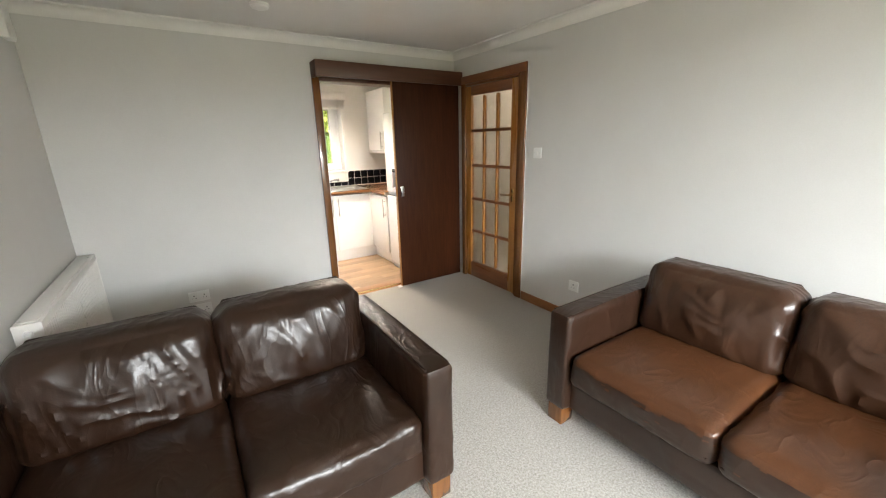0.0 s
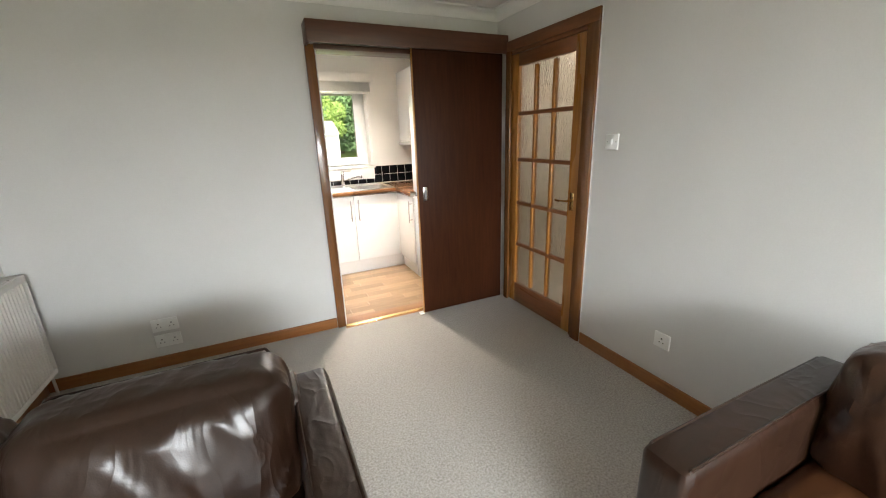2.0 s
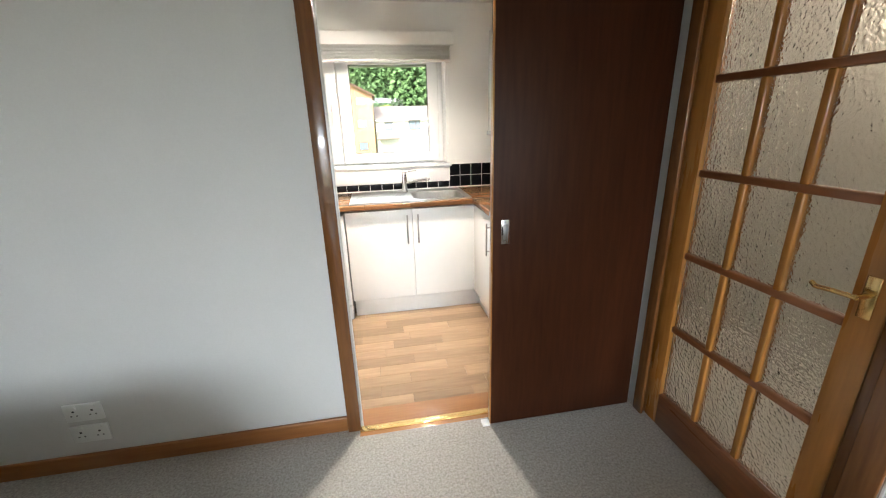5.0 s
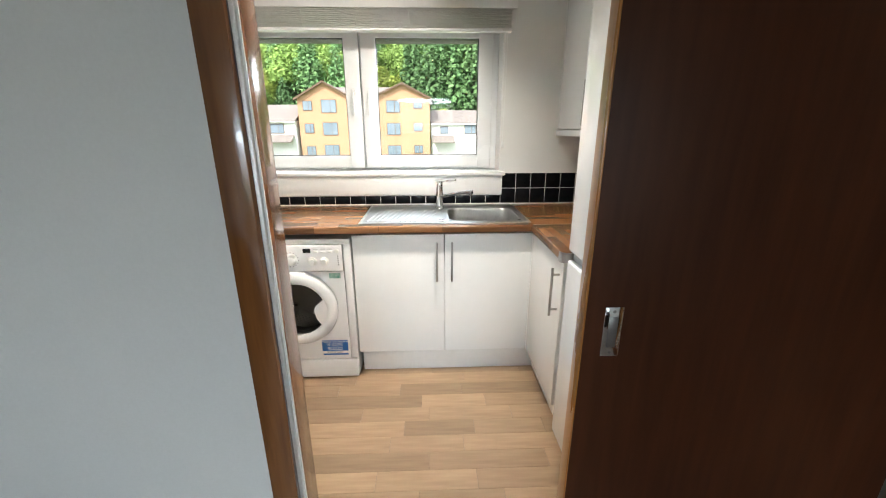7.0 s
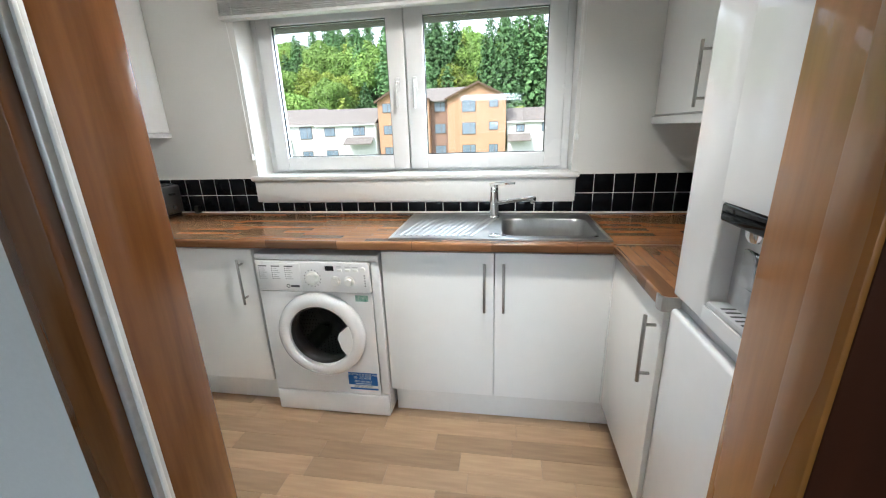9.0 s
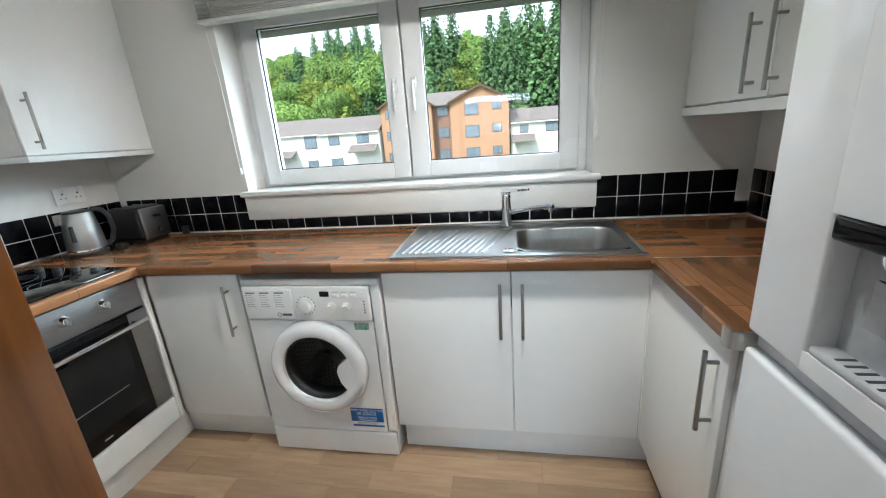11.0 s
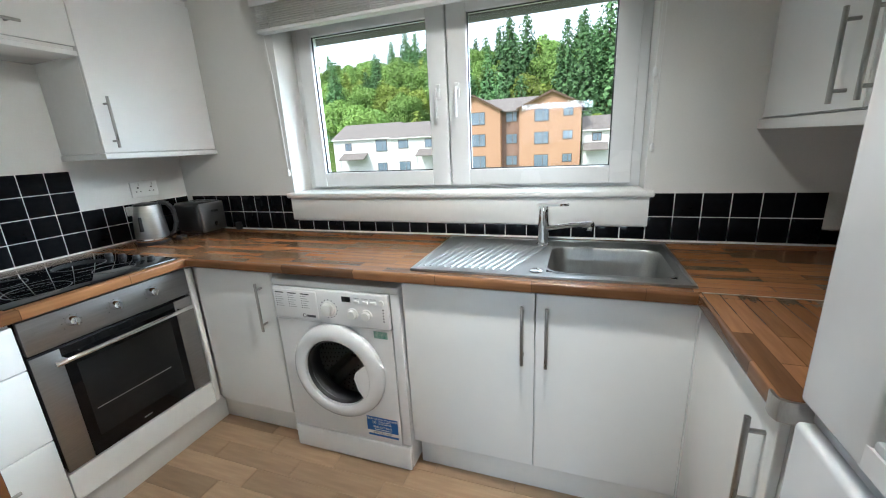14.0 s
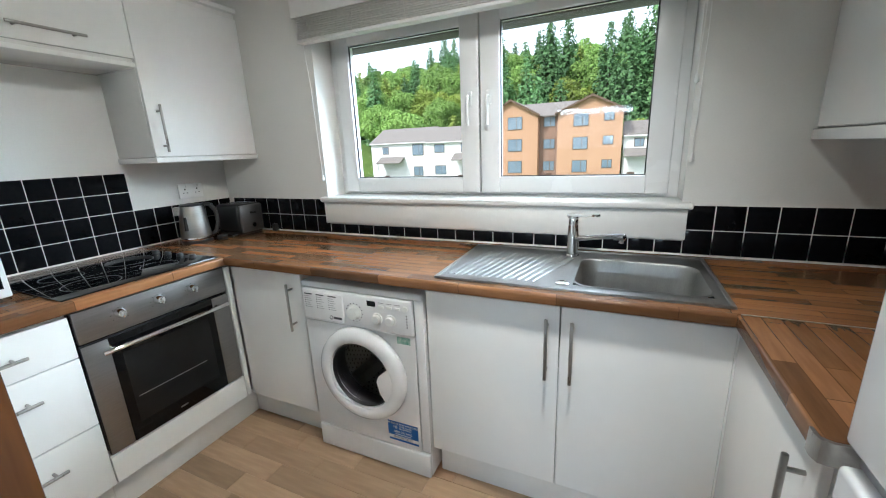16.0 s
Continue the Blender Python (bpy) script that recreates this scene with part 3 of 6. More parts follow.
bm = box(LX + 0.095, LX + 0.109, R0, R1, RZ0, RZ0 + 0.032, 0.003, bm=bm)
bm = box(LX + 0.02, LX + 0.09, R0 + 0.01, R1 - 0.01, RZ0 + 0.02, RZ1 - 0.03, 0.003, bm=bm)
part("water_panel", bm, RADWHITE, rad)
for y in (R0 - 0.003, R1 - 0.001):
    part("end_cover", box(LX + 0.015, LX + 0.110, y, y + 0.004, RZ0 + 0.01, RZ1, 0.001), RADWHITE, rad)
bm = box(LX + 0.015, LX + 0.110, R0, R1, RZ1 - 0.006, RZ1, 0.002)
bm = box(LX + 0.030, LX + 0.094, R0 + 0.02, R1 - 0.02, RZ1 - 0.001, RZ1 + 0.005, 0.003, bm=bm)
part("top_cover", bm, RADWHITE, rad)
part("plug", lathe([(0.018, 0), (0.018, 0.008), (0.010, 0.009), (0.009, 0.003), (0.0, 0.003)], (LX + 0.06, R0 - 0.003, RZ1 - 0.045), "-Y", 20), SATINWHITE, rad, "white blanking plug")
bm = rod((LX + 0.06, R1 - 0.0, 0.20), (LX + 0.06, R1 + 0.03, 0.20), 0.012, 12)
bm = rod((LX + 0.06, R1 + 0.03, 0.23), (LX + 0.06, R1 + 0.03, 0.0), 0.0075, 12, bm)
part("tail_pipe", bm, RADWHITE, rad, "white painted tail pipe")
for y in (R0 + 0.2, R1 - 0.2):
    part("bracket", box(LX, LX + 0.02, y - 0.015, y + 0.015, RZ0 + 0.1, RZ1 - 0.1, 0.002), RADWHITE, rad)


# ---- sofas ----
def cushion(x0, x1, y0, y1, z0, z1, r, puff, crease, seed, cuts=26, lean=0.0, fold=1.0):
    """A soft upholstered block: rounded, bulging and creased."""
    own = bmesh.new()
    bmesh.ops.create_cube(own, size=2.0)
    bmesh.ops.subdivide_edges(own, edges=own.edges[:], cuts=cuts, use_grid_fill=True)
    h = Vector(((x1 - x0) / 2, (y1 - y0) / 2, (z1 - z0) / 2))
    c = Vector(((x0 + x1) / 2, (y0 + y1) / 2, (z0 + z1) / 2))
    off = Vector((seed * 7.3, seed * 3.1, seed * 1.7))
    for v in own.verts:
        u = v.co.copy()
        q = Vector([u[i] * h[i] for i in range(3)])
        core = Vector([max(-(h[i] - r), min(h[i] - r, q[i])) for i in range(3)])
        d = q - core
        if d.length > 1e-7:
            q = core + d.normalized() * r
        for i in range(3):
            j, k = (i + 1) % 3, (i + 2) % 3
            q[i] += puff[i] * u[i] * (1 - u[j] ** 2) * (1 - u[k] ** 2)
        nrm = Vector([u[i] ** 5 / max(h[i], 0.02) for i in range(3)])
        if nrm.length > 1e-6:
            nrm.normalize()
        s = q + off
        a = noise.noise(Vector((s.x * 5.0 + s.z * 2.2, s.y * 5.0, s.z * 4.0)))
        b = 1 - abs(noise.noise(Vector((s.x * 9.0 + 2.5 * a, s.y * 8.0, (s.z * 3.2 + s.x * 3.0) * fold))))
        e = 1 - abs(noise.noise(Vector((s.x * 17.0, s.y * 15.0 + a, s.z * 8.0 + 4.0))))
        v.co = c + q + nrm * crease * (0.35 * a + 1.0 * (b ** 6 - 0.3) * max(0.0, 1 - abs(u.z) ** 6) + 0.3 * (e ** 6 - 0.2))
        if lean:
            v.co.y += lean * (v.co.z - z0)
    for f in own.faces:
        f.smooth = True
    return own


def piping(points, r, bm=None):
    return tube(points, r, 6, bm)


def paint_lit_top(ob, side):
    """Paints the light on a cushion's top: upright faces keep the darker hide."""
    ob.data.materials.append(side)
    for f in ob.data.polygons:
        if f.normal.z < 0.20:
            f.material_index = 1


def sofa(name, label, w, d, m, seed, hide, seat_hide, back_hide):
    """A two-seat sofa facing -y, its middle at the origin of m, front edge at y=0, arms at both ends."""
    s = thing(name, (0, 0, 0), label, "sofa", "living room sofas")
    arm, arm_h, seat_h = 0.128, 0.632, 0.43
    half = w / 2
    inner = half - arm
    part("base", cushion(-inner - 0.02, inner + 0.02, 0.045, d - 0.03, 0.09, 0.27, 0.025, (0, 0.004, 0), 0.004, seed, 12), hide, s, "brown leather plinth rail")
    back = part("back_frame", cushion(-inner - 0.03, inner + 0.03, d - 0.20, d, 0.10, 0.66, 0.04, (0, 0.006, 0.004), 0.004, seed + 1, 14), hide, s)
    for side in (-1, 1):
        x0, x1 = sorted((side * inner, side * half))
        a = part("arm", cushion(x0, x1, 0.0, d - 0.01, 0.095, arm_h, 0.022, (0.006, 0.003, 0.004), 0.0035, seed + 3 + side, 22), hide, s)
        for x in (x0 + 0.012, x1 - 0.012):
            bm = piping([(x, 0.012, 0.12), (x, 0.008, arm_h - 0.03), (x, 0.03, arm_h - 0.002), (x, d * 0.5, arm_h + 0.001), (x, d - 0.05, arm_h - 0.004)], 0.0042)
            part("seam", bm, hide, a)
    for k, side in enumerate((-1, 1)):
        x0, x1 = sorted((0.003 * side, (inner - 0.004) * side))
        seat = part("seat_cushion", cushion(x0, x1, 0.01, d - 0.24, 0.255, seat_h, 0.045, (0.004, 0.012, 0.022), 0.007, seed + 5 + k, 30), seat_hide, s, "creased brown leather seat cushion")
        paint_lit_top(seat, hide)
        bm = piping([(x0 + 0.02, 0.016, 0.30), (x1 - 0.02, 0.016, 0.30)], 0.004)
        part("seam", bm, hide, seat)
        bc = part("back_cushion", cushion(x0 - 0.004 * side * 0, x1, d - 0.36, d - 0.13, 0.40, 0.80, 0.07, (0.006, 0.05, 0.010), 0.0115, seed + 8 + k * 2.3, 40, 0.16, 0.6), back_hide, s, "plump creased brown leather back cushion")
        xa, xb = min(x0, x1) + 0.02, max(x0, x1) - 0.02
        yb = d - 0.155
        bm = piping([(xa, yb - 0.01, 0.45), (xa - 0.004, yb + 0.05, 0.74), (xa + 0.03, yb + 0.055, 0.795), (xb - 0.03, yb + 0.055, 0.795), (xb + 0.004, yb + 0.05, 0.74), (xb, yb - 0.01, 0.45)], 0.0045)
        part("seam", bm, hide, bc)
    for x in (-half + 0.065, half - 0.065):
        for y in (0.055, d - 0.07):
            part("foot", box(x - 0.045, x + 0.045, y - 0.045, y + 0.045, 0.0, 0.098, 0.004), FRAMEWOOD, s, "square varnished wooden foot")
    s.matrix_basis = m
    return s


sofa("sofa", "dark brown leather two-seat sofa with creased cushions", 1.52, 0.91, pose(-0.105, 1.24, 0.020, 0, 0, 0), 1.0, LEATHER, LEATHER, LEATHER)
sofa("sofa", "brown leather two-seat sofa along the wall", 1.58, 0.93, pose(1.335, 0.575, 0.020, 0, 0, -90), 4.0, LEATHER_LIT, TAN_SEAT, TAN)

# ---- kitchen: window ----
win = thing("window_1", (0.9, 5.6, WIN_B), "white plastic double casement window over the sink", "window", kind="structure")
WF = 5.585
def frame_ring(x0, x1, z0, z1, t, y0, y1, bevel=0.004):
    bm = box(x0, x0 + t, y0, y1, z0, z1, bevel)
    bm = box(x1 - t, x1, y0, y1, z0, z1, bevel, bm=bm)
    bm = box(x0 + t - 0.002, x1 - t + 0.002, y0 + 0.0005, y1 - 0.0005, z0, z0 + t, bevel, bm=bm)
    return box(x0 + t - 0.002, x1 - t + 0.002, y0 + 0.0005, y1 - 0.0005, z1 - t, z1, bevel, bm=bm)


part("window_frame", frame_ring(WIN_L, WIN_R, WIN_B + 0.02, WIN_T, 0.058, WF + 0.012, WF + 0.07), UPVC, win)
part("mullion", box(0.868, 0.930, WF + 0.014, WF + 0.07, WIN_B + 0.05, WIN_T - 0.05, 0.004), UPVC, win)
for x0, x1, px0, px1, hx in ((0.058, 0.895, 0.145, 0.800, 0.850), (0.903, 1.735, 1.000, 1.645, 0.948)):
    z0, z1, pz0, pz1 = 1.140, 2.01, 1.220, 1.925
    bm = box(x0, px0, WF - 0.012, WF + 0.045, z0, z1, 0.006, 3)
    bm = box(px1, x1, WF - 0.012, WF + 0.045, z0, z1, 0.006, 3, bm=bm)
    bm = box(px0 - 0.002, px1 + 0.002, WF - 0.0115, WF + 0.0445, z0, pz0, 0.006, 3, bm=bm)
    bm = box(px0 - 0.002, px1 + 0.002, WF - 0.0115, WF + 0.0445, pz1, z1, 0.006, 3, bm=bm)
    c = part("casement", bm, UPVC, win, "opening casement with a lever handle")
    part("gasket", frame_ring(px0 - 0.001, px1 + 0.001, pz0 - 0.001, pz1 + 0.001, 0.006, WF + 0.004, WF + 0.012, 0.001), BLACKPLASTIC, c, "black rubber gasket")
    pane = part("pane", box(px0, px1, WF + 0.012, WF + 0.016, pz0, pz1, 0), PANE, c, "clear glass pane", soft=False)
    pane.visible_shadow = False
    h = part("handle", box(hx - 0.013, hx + 0.013, WF - 0.024, WF - 0.011, 1.56, 1.63, 0.005, 3), UPVC, c, "white casement handle")
    bm = rod((hx, WF - 0.02, 1.605), (hx, WF - 0.045, 1.605), 0.009, 12)
    bm = tube([(hx, WF - 0.045, 1.607), (hx, WF - 0.052, 1.57), (hx, WF - 0.050, 1.47)], 0.0075, 10, bm)
    part("lever", bm, UPVC, h)
part("outer_lintel", box(WIN_L, WIN_R, WF + 0.075, WY + 0.33, 1.928, 2.06, 0.004), surf("weathered_soffit", (0.075, 0.064, 0.057), (0.12, 0.104, 0.094), 0.8, 5, 0.1), win, "weathered timber head outside the glass")
bm = box(-0.020, 1.812, WY - 0.035, WF + 0.012, WIN_B - 0.002, WIN_B + 0.026, 0.010, 4)
part("window_sill", bm, SATINWHITE, win, "white painted window board")
part("apron", box(-0.004, 1.796, WY - 0.018, WY, 0.975, WIN_B - 0.002, 0.003), SATINWHITE, win, "white painted apron board")

# the blind, drawn up
blind = thing("venetian_blind", (0.9, 5.42, 1.93), "white venetian blind drawn up over the window", "blind")
part("valance", box(-0.035, 1.835, WY - 0.075, WY - 0.062, 2.035, 2.130, 0.004), SATINWHITE, blind, "white valance board")
part("head_rail", box(-0.030, 1.830, WY - 0.060, WY - 0.004, 2.075, 2.120, 0.003), SATINWHITE, blind)
n_sl = 12
for i in range(n_sl):
    z = 1.942 + i * 0.0098
    part("slat", box(-0.02, 1.81, WY - 0.060 + 0.002 * (i % 3), WY - 0.012 + 0.002 * (i % 2), z, z + 0.0032, 0.001, 1), SATINWHITE, blind)
part("bottom_rail", box(-0.022, 1.812, WY - 0.062, WY - 0.010, 1.922, 1.938, 0.004), SATINWHITE, blind)
for x in (0.06, 0.33, 0.62, 0.92, 1.22, 1.52, 1.74):
    bm = tube([(x, WY - 0.064, 2.06), (x, WY - 0.066, 1.99), (x + 0.006, WY - 0.068, 1.93), (x + 0.03, WY - 0.066, 1.912), (x + 0.04, WY - 0.064, 1.918)], 0.0016, 5)
    part("ladder_cord", bm, PLASTICW, blind)
for x, z in ((0.005, 1.24), (1.788, 1.30), (1.775, 1.58)):
    bm = tube([(x, WY - 0.05, 1.95), (x + 0.004, WY - 0.03, 1.7 if z < 1.5 else 1.8), (x, WY - 0.014, z)], 0.0016, 5)
    part("pull_cord", bm, PLASTICW, blind)
    part("tassel", lathe([(0.003, 0.012), (0.006, 0.008), (0.0085, -0.012), (0.006, -0.02), (0.0, -0.021)], (x, WY - 0.014, z), "Z", 14), PLASTICW, blind, "white cord tassel")

# ---- kitchen: worktop, base units ----
WT0, WT1 = 0.872, 0.910
FX, FY, RXF = -0.160, 4.885, 1.872
WFY, WFXL, WFXR = 4.842, -0.135, 1.850
TIP = 4.362

# sink cut-out in the back run: the run is built round the bowl
BX0, BX1, BY0, BY1 = 1.425, 1.820, 4.945, 5.270
def run(x0, x1, y0, y1, bm=None, bevel=0.0):
    return box(x0, x1, y0, y1, WT0, WT1, bevel, bm=bm)


wt = thing("worktop", (0.85, 5.15, WT0), "wood-strip laminate kitchen worktop running round three sides", "worktop")
bm = run(LX, BX0, WFY + 0.012, WY)
bm = run(BX1, KRX, WFY + 0.012, WY, bm)
bm = run(BX0, BX1, WFY + 0.012, BY0, bm)
bm = run(BX0, BX1, BY1, WY, bm)
bk = part("back_run", bm, WORKTOP_X, wt, soft=False)
nose = [(WFY + 0.0125, WT0), (WFY + 0.006, WT0 + 0.001)] + [(WFY + 0.010 - 0.010 * math.cos(radians(a)), 0.900 + 0.010 * math.sin(radians(a))) for a in range(0, 91, 18)] + [(WFY + 0.0125, WT1)]
part("rolled_edge", prism(nose, WFXL, WFXR, None, YZ_ALONG_X), WORKTOP_X, wt)
part("left_run", box(LX, WFXL, KY + 0.004, WFY + 0.0115, WT0, WT1, 0.006, 3), WORKTOP_Y, wt)
part("right_run", box(WFXR, KRX, TIP, WFY + 0.0115, WT0, WT1, 0.006, 3), WORKTOP_Y, wt)
part("joint_strip", box(WFXR + 0.01, KRX, WFY + 0.010, WFY + 0.0135, WT1 - 0.001, WT1 + 0.0006, 0), STEEL, wt, "thin metal joint strip")
bm = prism([(WFXR - 0.004, TIP + 0.03), (WFXR - 0.005, TIP + 0.012), (WFXR, TIP - 0.002), (WFXR + 0.014, TIP - 0.006), (KRX, TIP - 0.006), (KRX, TIP), (WFXR + 0.016, TIP), (WFXR + 0.002, TIP + 0.008), (WFXR + 0.001, TIP + 0.03)], WT0 - 0.002, WT1 + 0.001)
part("end_cap", bm, STEEL, wt, "satin metal worktop end cap")
# sealant line round the walls
part("sealant", box(LX + 0.001, KRX, WY - 0.012, WY - 0.008, WT1, WT1 + 0.006, 0.002), PLASTICW, wt)


def base_unit(label, fronts, body, plinths, group="base units"):
    u = thing("base_cabinet", ((body[0] + body[1]) / 2, (body[2] + body[3]) / 2, 0), label, "cabinet", group)
    part("body", box(*body, 0.002), SATINWHITE, u)
    for p in plinths:
        part("plinth", box(*p, 0.002), PLINTHW, u, "white plinth board")
    for kind, bx, handle, o in fronts:
        d = part(kind, box(*bx, 0.0025, 3), GLOSSWHITE, u, "gloss white front")
        if handle:
            bar_handle(d, *handle, o)
    return u


OUTY, OUTX, OUTXN = (0, -0.032, 0), (0.032, 0, 0), (-0.032, 0, 0)
DZ0, DZ1 = 0.155, 0.855
base_unit("white gloss corner base cabinet with one door", [("door", (-0.150, 0.288, FY, FY + 0.018, DZ0, DZ1), ((0.232, FY, 0.590), (0.232, FY, 0.815)), OUTY)],
          (LX + 0.002, 0.289, FY + 0.019, WY - 0.01, 0.15, WT0 - 0.001), [(-0.225, 0.300, 4.945, 4.961, 0, 0.149)])
base_unit("white gloss double base cabinet under the sink", [
    ("door", (0.908, 1.396, FY, FY + 0.018, DZ0, DZ1), ((1.357, FY, 0.598), (1.357, FY, 0.818)), OUTY),
    ("door", (1.400, 1.868, FY, FY + 0.018, DZ0, DZ1), ((1.437, FY, 0.598), (1.437, FY, 0.818)), OUTY)],
    (0.908, 1.930, FY + 0.019, WY - 0.01, 0.15, WT0 - 0.17), [(0.915, 1.945, 4.940, 4.956, 0, 0.149)])
base_unit("white gloss base cabinet beside the fridge", [("door", (RXF, RXF + 0.018, 4.395, FY - 0.003, DZ0, DZ1), ((RXF, 4.432, 0.600), (RXF, 4.432, 0.822)), OUTXN)],
          (RXF + 0.019, KRX - 0.002, 4.368, FY - 0.002, 0.15, WT0 - 0.001), [(1.930, 1.946, 4.368, 4.939, 0, 0.149)])
base_unit("white gloss cabinet with three drawers", [
    ("drawer", (FX - 0.018, FX, KY + 0.03, 4.262, 0.703, DZ1), ((FX, 3.895, 0.775), (FX, 4.135, 0.775)), OUTX),
    ("drawer", (FX - 0.018, FX, KY + 0.03, 4.262, 0.430, 0.699), ((FX, 3.895, 0.615), (FX, 4.135, 0.615)), OUTX),
    ("drawer", (FX - 0.018, FX, KY + 0.03, 4.262, DZ0, 0.426), ((FX, 3.895, 0.338), (FX, 4.140, 0.338)), OUTX)],
    (LX + 0.002, FX - 0.019, KY + 0.006, 4.262, 0.15, WT0 - 0.001), [(-0.228, -0.212, KY + 0.006, 4.262, 0, 0.149)])
corner = thing("corner_post", (1.878, FY, DZ0), "white gloss filler strip in the cabinet corner", "filler strip")
part("strip", box(1.8686, 1.8885, FY - 0.0027, FY + 0.016, DZ0, DZ1, 0.001), GLOSSWHITE, corner)
oh = base_unit("white cabinet housing the built-in oven", [("filler_panel", (FX - 0.018, FX, 4.266, 4.855, DZ0, 0.270), None, None)],
               (LX + 0.002, FX - 0.05, 4.266, 4.855, 0.15, 0.262), [(-0.228, -0.212, 4.264, 4.944, 0, 0.149)])
part("side_filler", box(FX - 0.018, FX - 0.001, 4.858, FY - 0.002, DZ0, DZ1, 0.001), GLOSSWHITE, oh)

# ---- oven and hob ----
ov = thing("oven", (-0.4, 4.56, 0.27), "built-in stainless steel oven with a dark glass door, closed", "oven")
O0, O1 = 4.272, 4.850
part("body", box(LX + 0.02, FX - 0.02, O0 + 0.01, O1 - 0.01, 0.272, 0.865, 0.002), BLACKPLASTIC, ov)
cp = part("control_panel", box(FX - 0.02, FX, O0, O1, 0.742, 0.862, 0.003), STEEL_DARK, ov, "brushed steel control panel")
for y in (4.410, 4.550, 4.690):
    k = part("knob", lathe([(0.020, 0.0), (0.020, 0.006), (0.017, 0.010), (0.0155, 0.024), (0.013, 0.027), (0.0, 0.027)], (FX, y, 0.813), "X", 28), CHROME, cp, "polished steel control knob")
    part("grip", box(FX + 0.026, FX + 0.034, y - 0.004, y + 0.004, 0.798, 0.828, 0.002), CHROME, cp)
    for a in range(-120, 121, 40):
        part("dial_mark", box(FX - 0.0002, FX + 0.0006, y + 0.029 * math.sin(radians(a)) - 0.0012, y + 0.029 * math.sin(radians(a)) + 0.0012, 0.805 + 0.029 * math.cos(radians(a)) - 0.0012, 0.805 + 0.029 * math.cos(radians(a)) + 0.0012, 0), BLACKPLASTIC, cp, soft=False)
od = part("oven_door", box(FX - 0.02, FX - 0.004, O0, O1, 0.276, 0.732, 0.003), BLACKPLASTIC, ov, "oven door with a dark window")
part("door_panel", box(FX - 0.004, FX, O0, O0 + 0.082, 0.278, 0.730, 0.002), STEEL_DARK, od, "brushed steel side panel")
part("door_panel", box(FX - 0.004, FX, O1 - 0.082, O1, 0.278, 0.730, 0.002), STEEL_DARK, od, "brushed steel side panel")
part("door_glass", box(FX - 0.004, FX - 0.0005, O0 + 0.083, O1 - 0.083, 0.278, 0.730, 0.001), BLACKGLASS, od, "black glass window")
OVENGREY = surf("oven_window", (0.010, 0.010, 0.010), (0.018, 0.018, 0.018), 0.08, 2, 0.0, rvar=0.03, spec=0.25)
part("inner_window", box(FX - 0.0006, FX + 0.0004, O0 + 0.115, O1 - 0.115, 0.345, 0.655, 0), OVENGREY, od, soft=False)
part("shelf_line", box(FX + 0.0004, FX + 0.0010, O0 + 0.13, O1 - 0.16, 0.452, 0.455, 0), STEEL, od, soft=False)
part("maker_mark", box(FX - 0.0004, FX + 0.0006, 4.540, 4.572, 0.303, 0.309, 0), STEEL, od, soft=False)
bm = rod((FX + 0.036, O0 + 0.045, 0.692), (FX + 0.036, O1 - 0.03, 0.692), 0.009, 16, None, None, 0.002)
for y in (O0 + 0.085, O1 - 0.07):
    bm = rod((FX - 0.004, y, 0.692), (FX + 0.034, y, 0.692), 0.008, 12, bm)
part("handle", bm, CHROME, od, "polished bar handle")
HOBGLASS = surf("hob_glass", (0.003, 0.003, 0.0035), (0.005, 0.005, 0.0055), 0.02, 3, 0.0, rvar=0.008)
hob = thing("hob", (-0.42, 4.55, WT1), "black glass electric hob let into the worktop", "hob")
part("glass_top", box(-0.665, -0.168, 4.262, 4.838, WT1, WT1 + 0.006, 0.003), HOBGLASS, hob)
RING = surf("hob_ring", (0.05, 0.05, 0.05), (0.07, 0.07, 0.07), 0.3, 10, 0)
for x, y, r in ((-0.30, 4.41, 0.09), (-0.53, 4.41, 0.07), (-0.30, 4.66, 0.07), (-0.53, 4.66, 0.09)):
    part("heating_zone", lathe([(r, 0.0), (r + 0.002, 0.0), (r + 0.002, 0.0008), (r, 0.0008), (r, 0.0)], (x, y, WT1 + 0.0060), "Z", 40, caps=False), RING, hob)
for i in range(4):
    part("knob", lathe([(0.016, 0.0), (0.015, 0.010), (0.011, 0.016), (0.0, 0.016)], (-0.56 + i * 0.095, 4.795, WT1 + 0.006), "Z", 20), BLACKPLASTIC, hob, "black control knob")

# ---- washing machine ----
wm = thing("washing_machine", (0.60, 5.1, 0), "white front-loading washing machine with a closed porthole door", "washing machine")
M0, M1, MY = 0.312, 0.900, 4.868
bm = box(M0, M0 + 0.014, MY + 0.012, WY - 0.03, 0.012, 0.838, 0.005, 3)
bm = box(M1 - 0.014, M1, MY + 0.012, WY - 0.03, 0.012, 0.838, 0.005, 3, bm=bm)
bm = box(M0 + 0.012, M1 - 0.012, WY - 0.042, WY - 0.03, 0.013, 0.837, 0.002, bm=bm)
bm = box(M0 + 0.012, M1 - 0.012, MY + 0.014, WY - 0.04, 0.013, 0.025, 0.002, bm=bm)
part("body", bm, APPLIANCE, wm)
fc = (0.600, MY, 0.452)


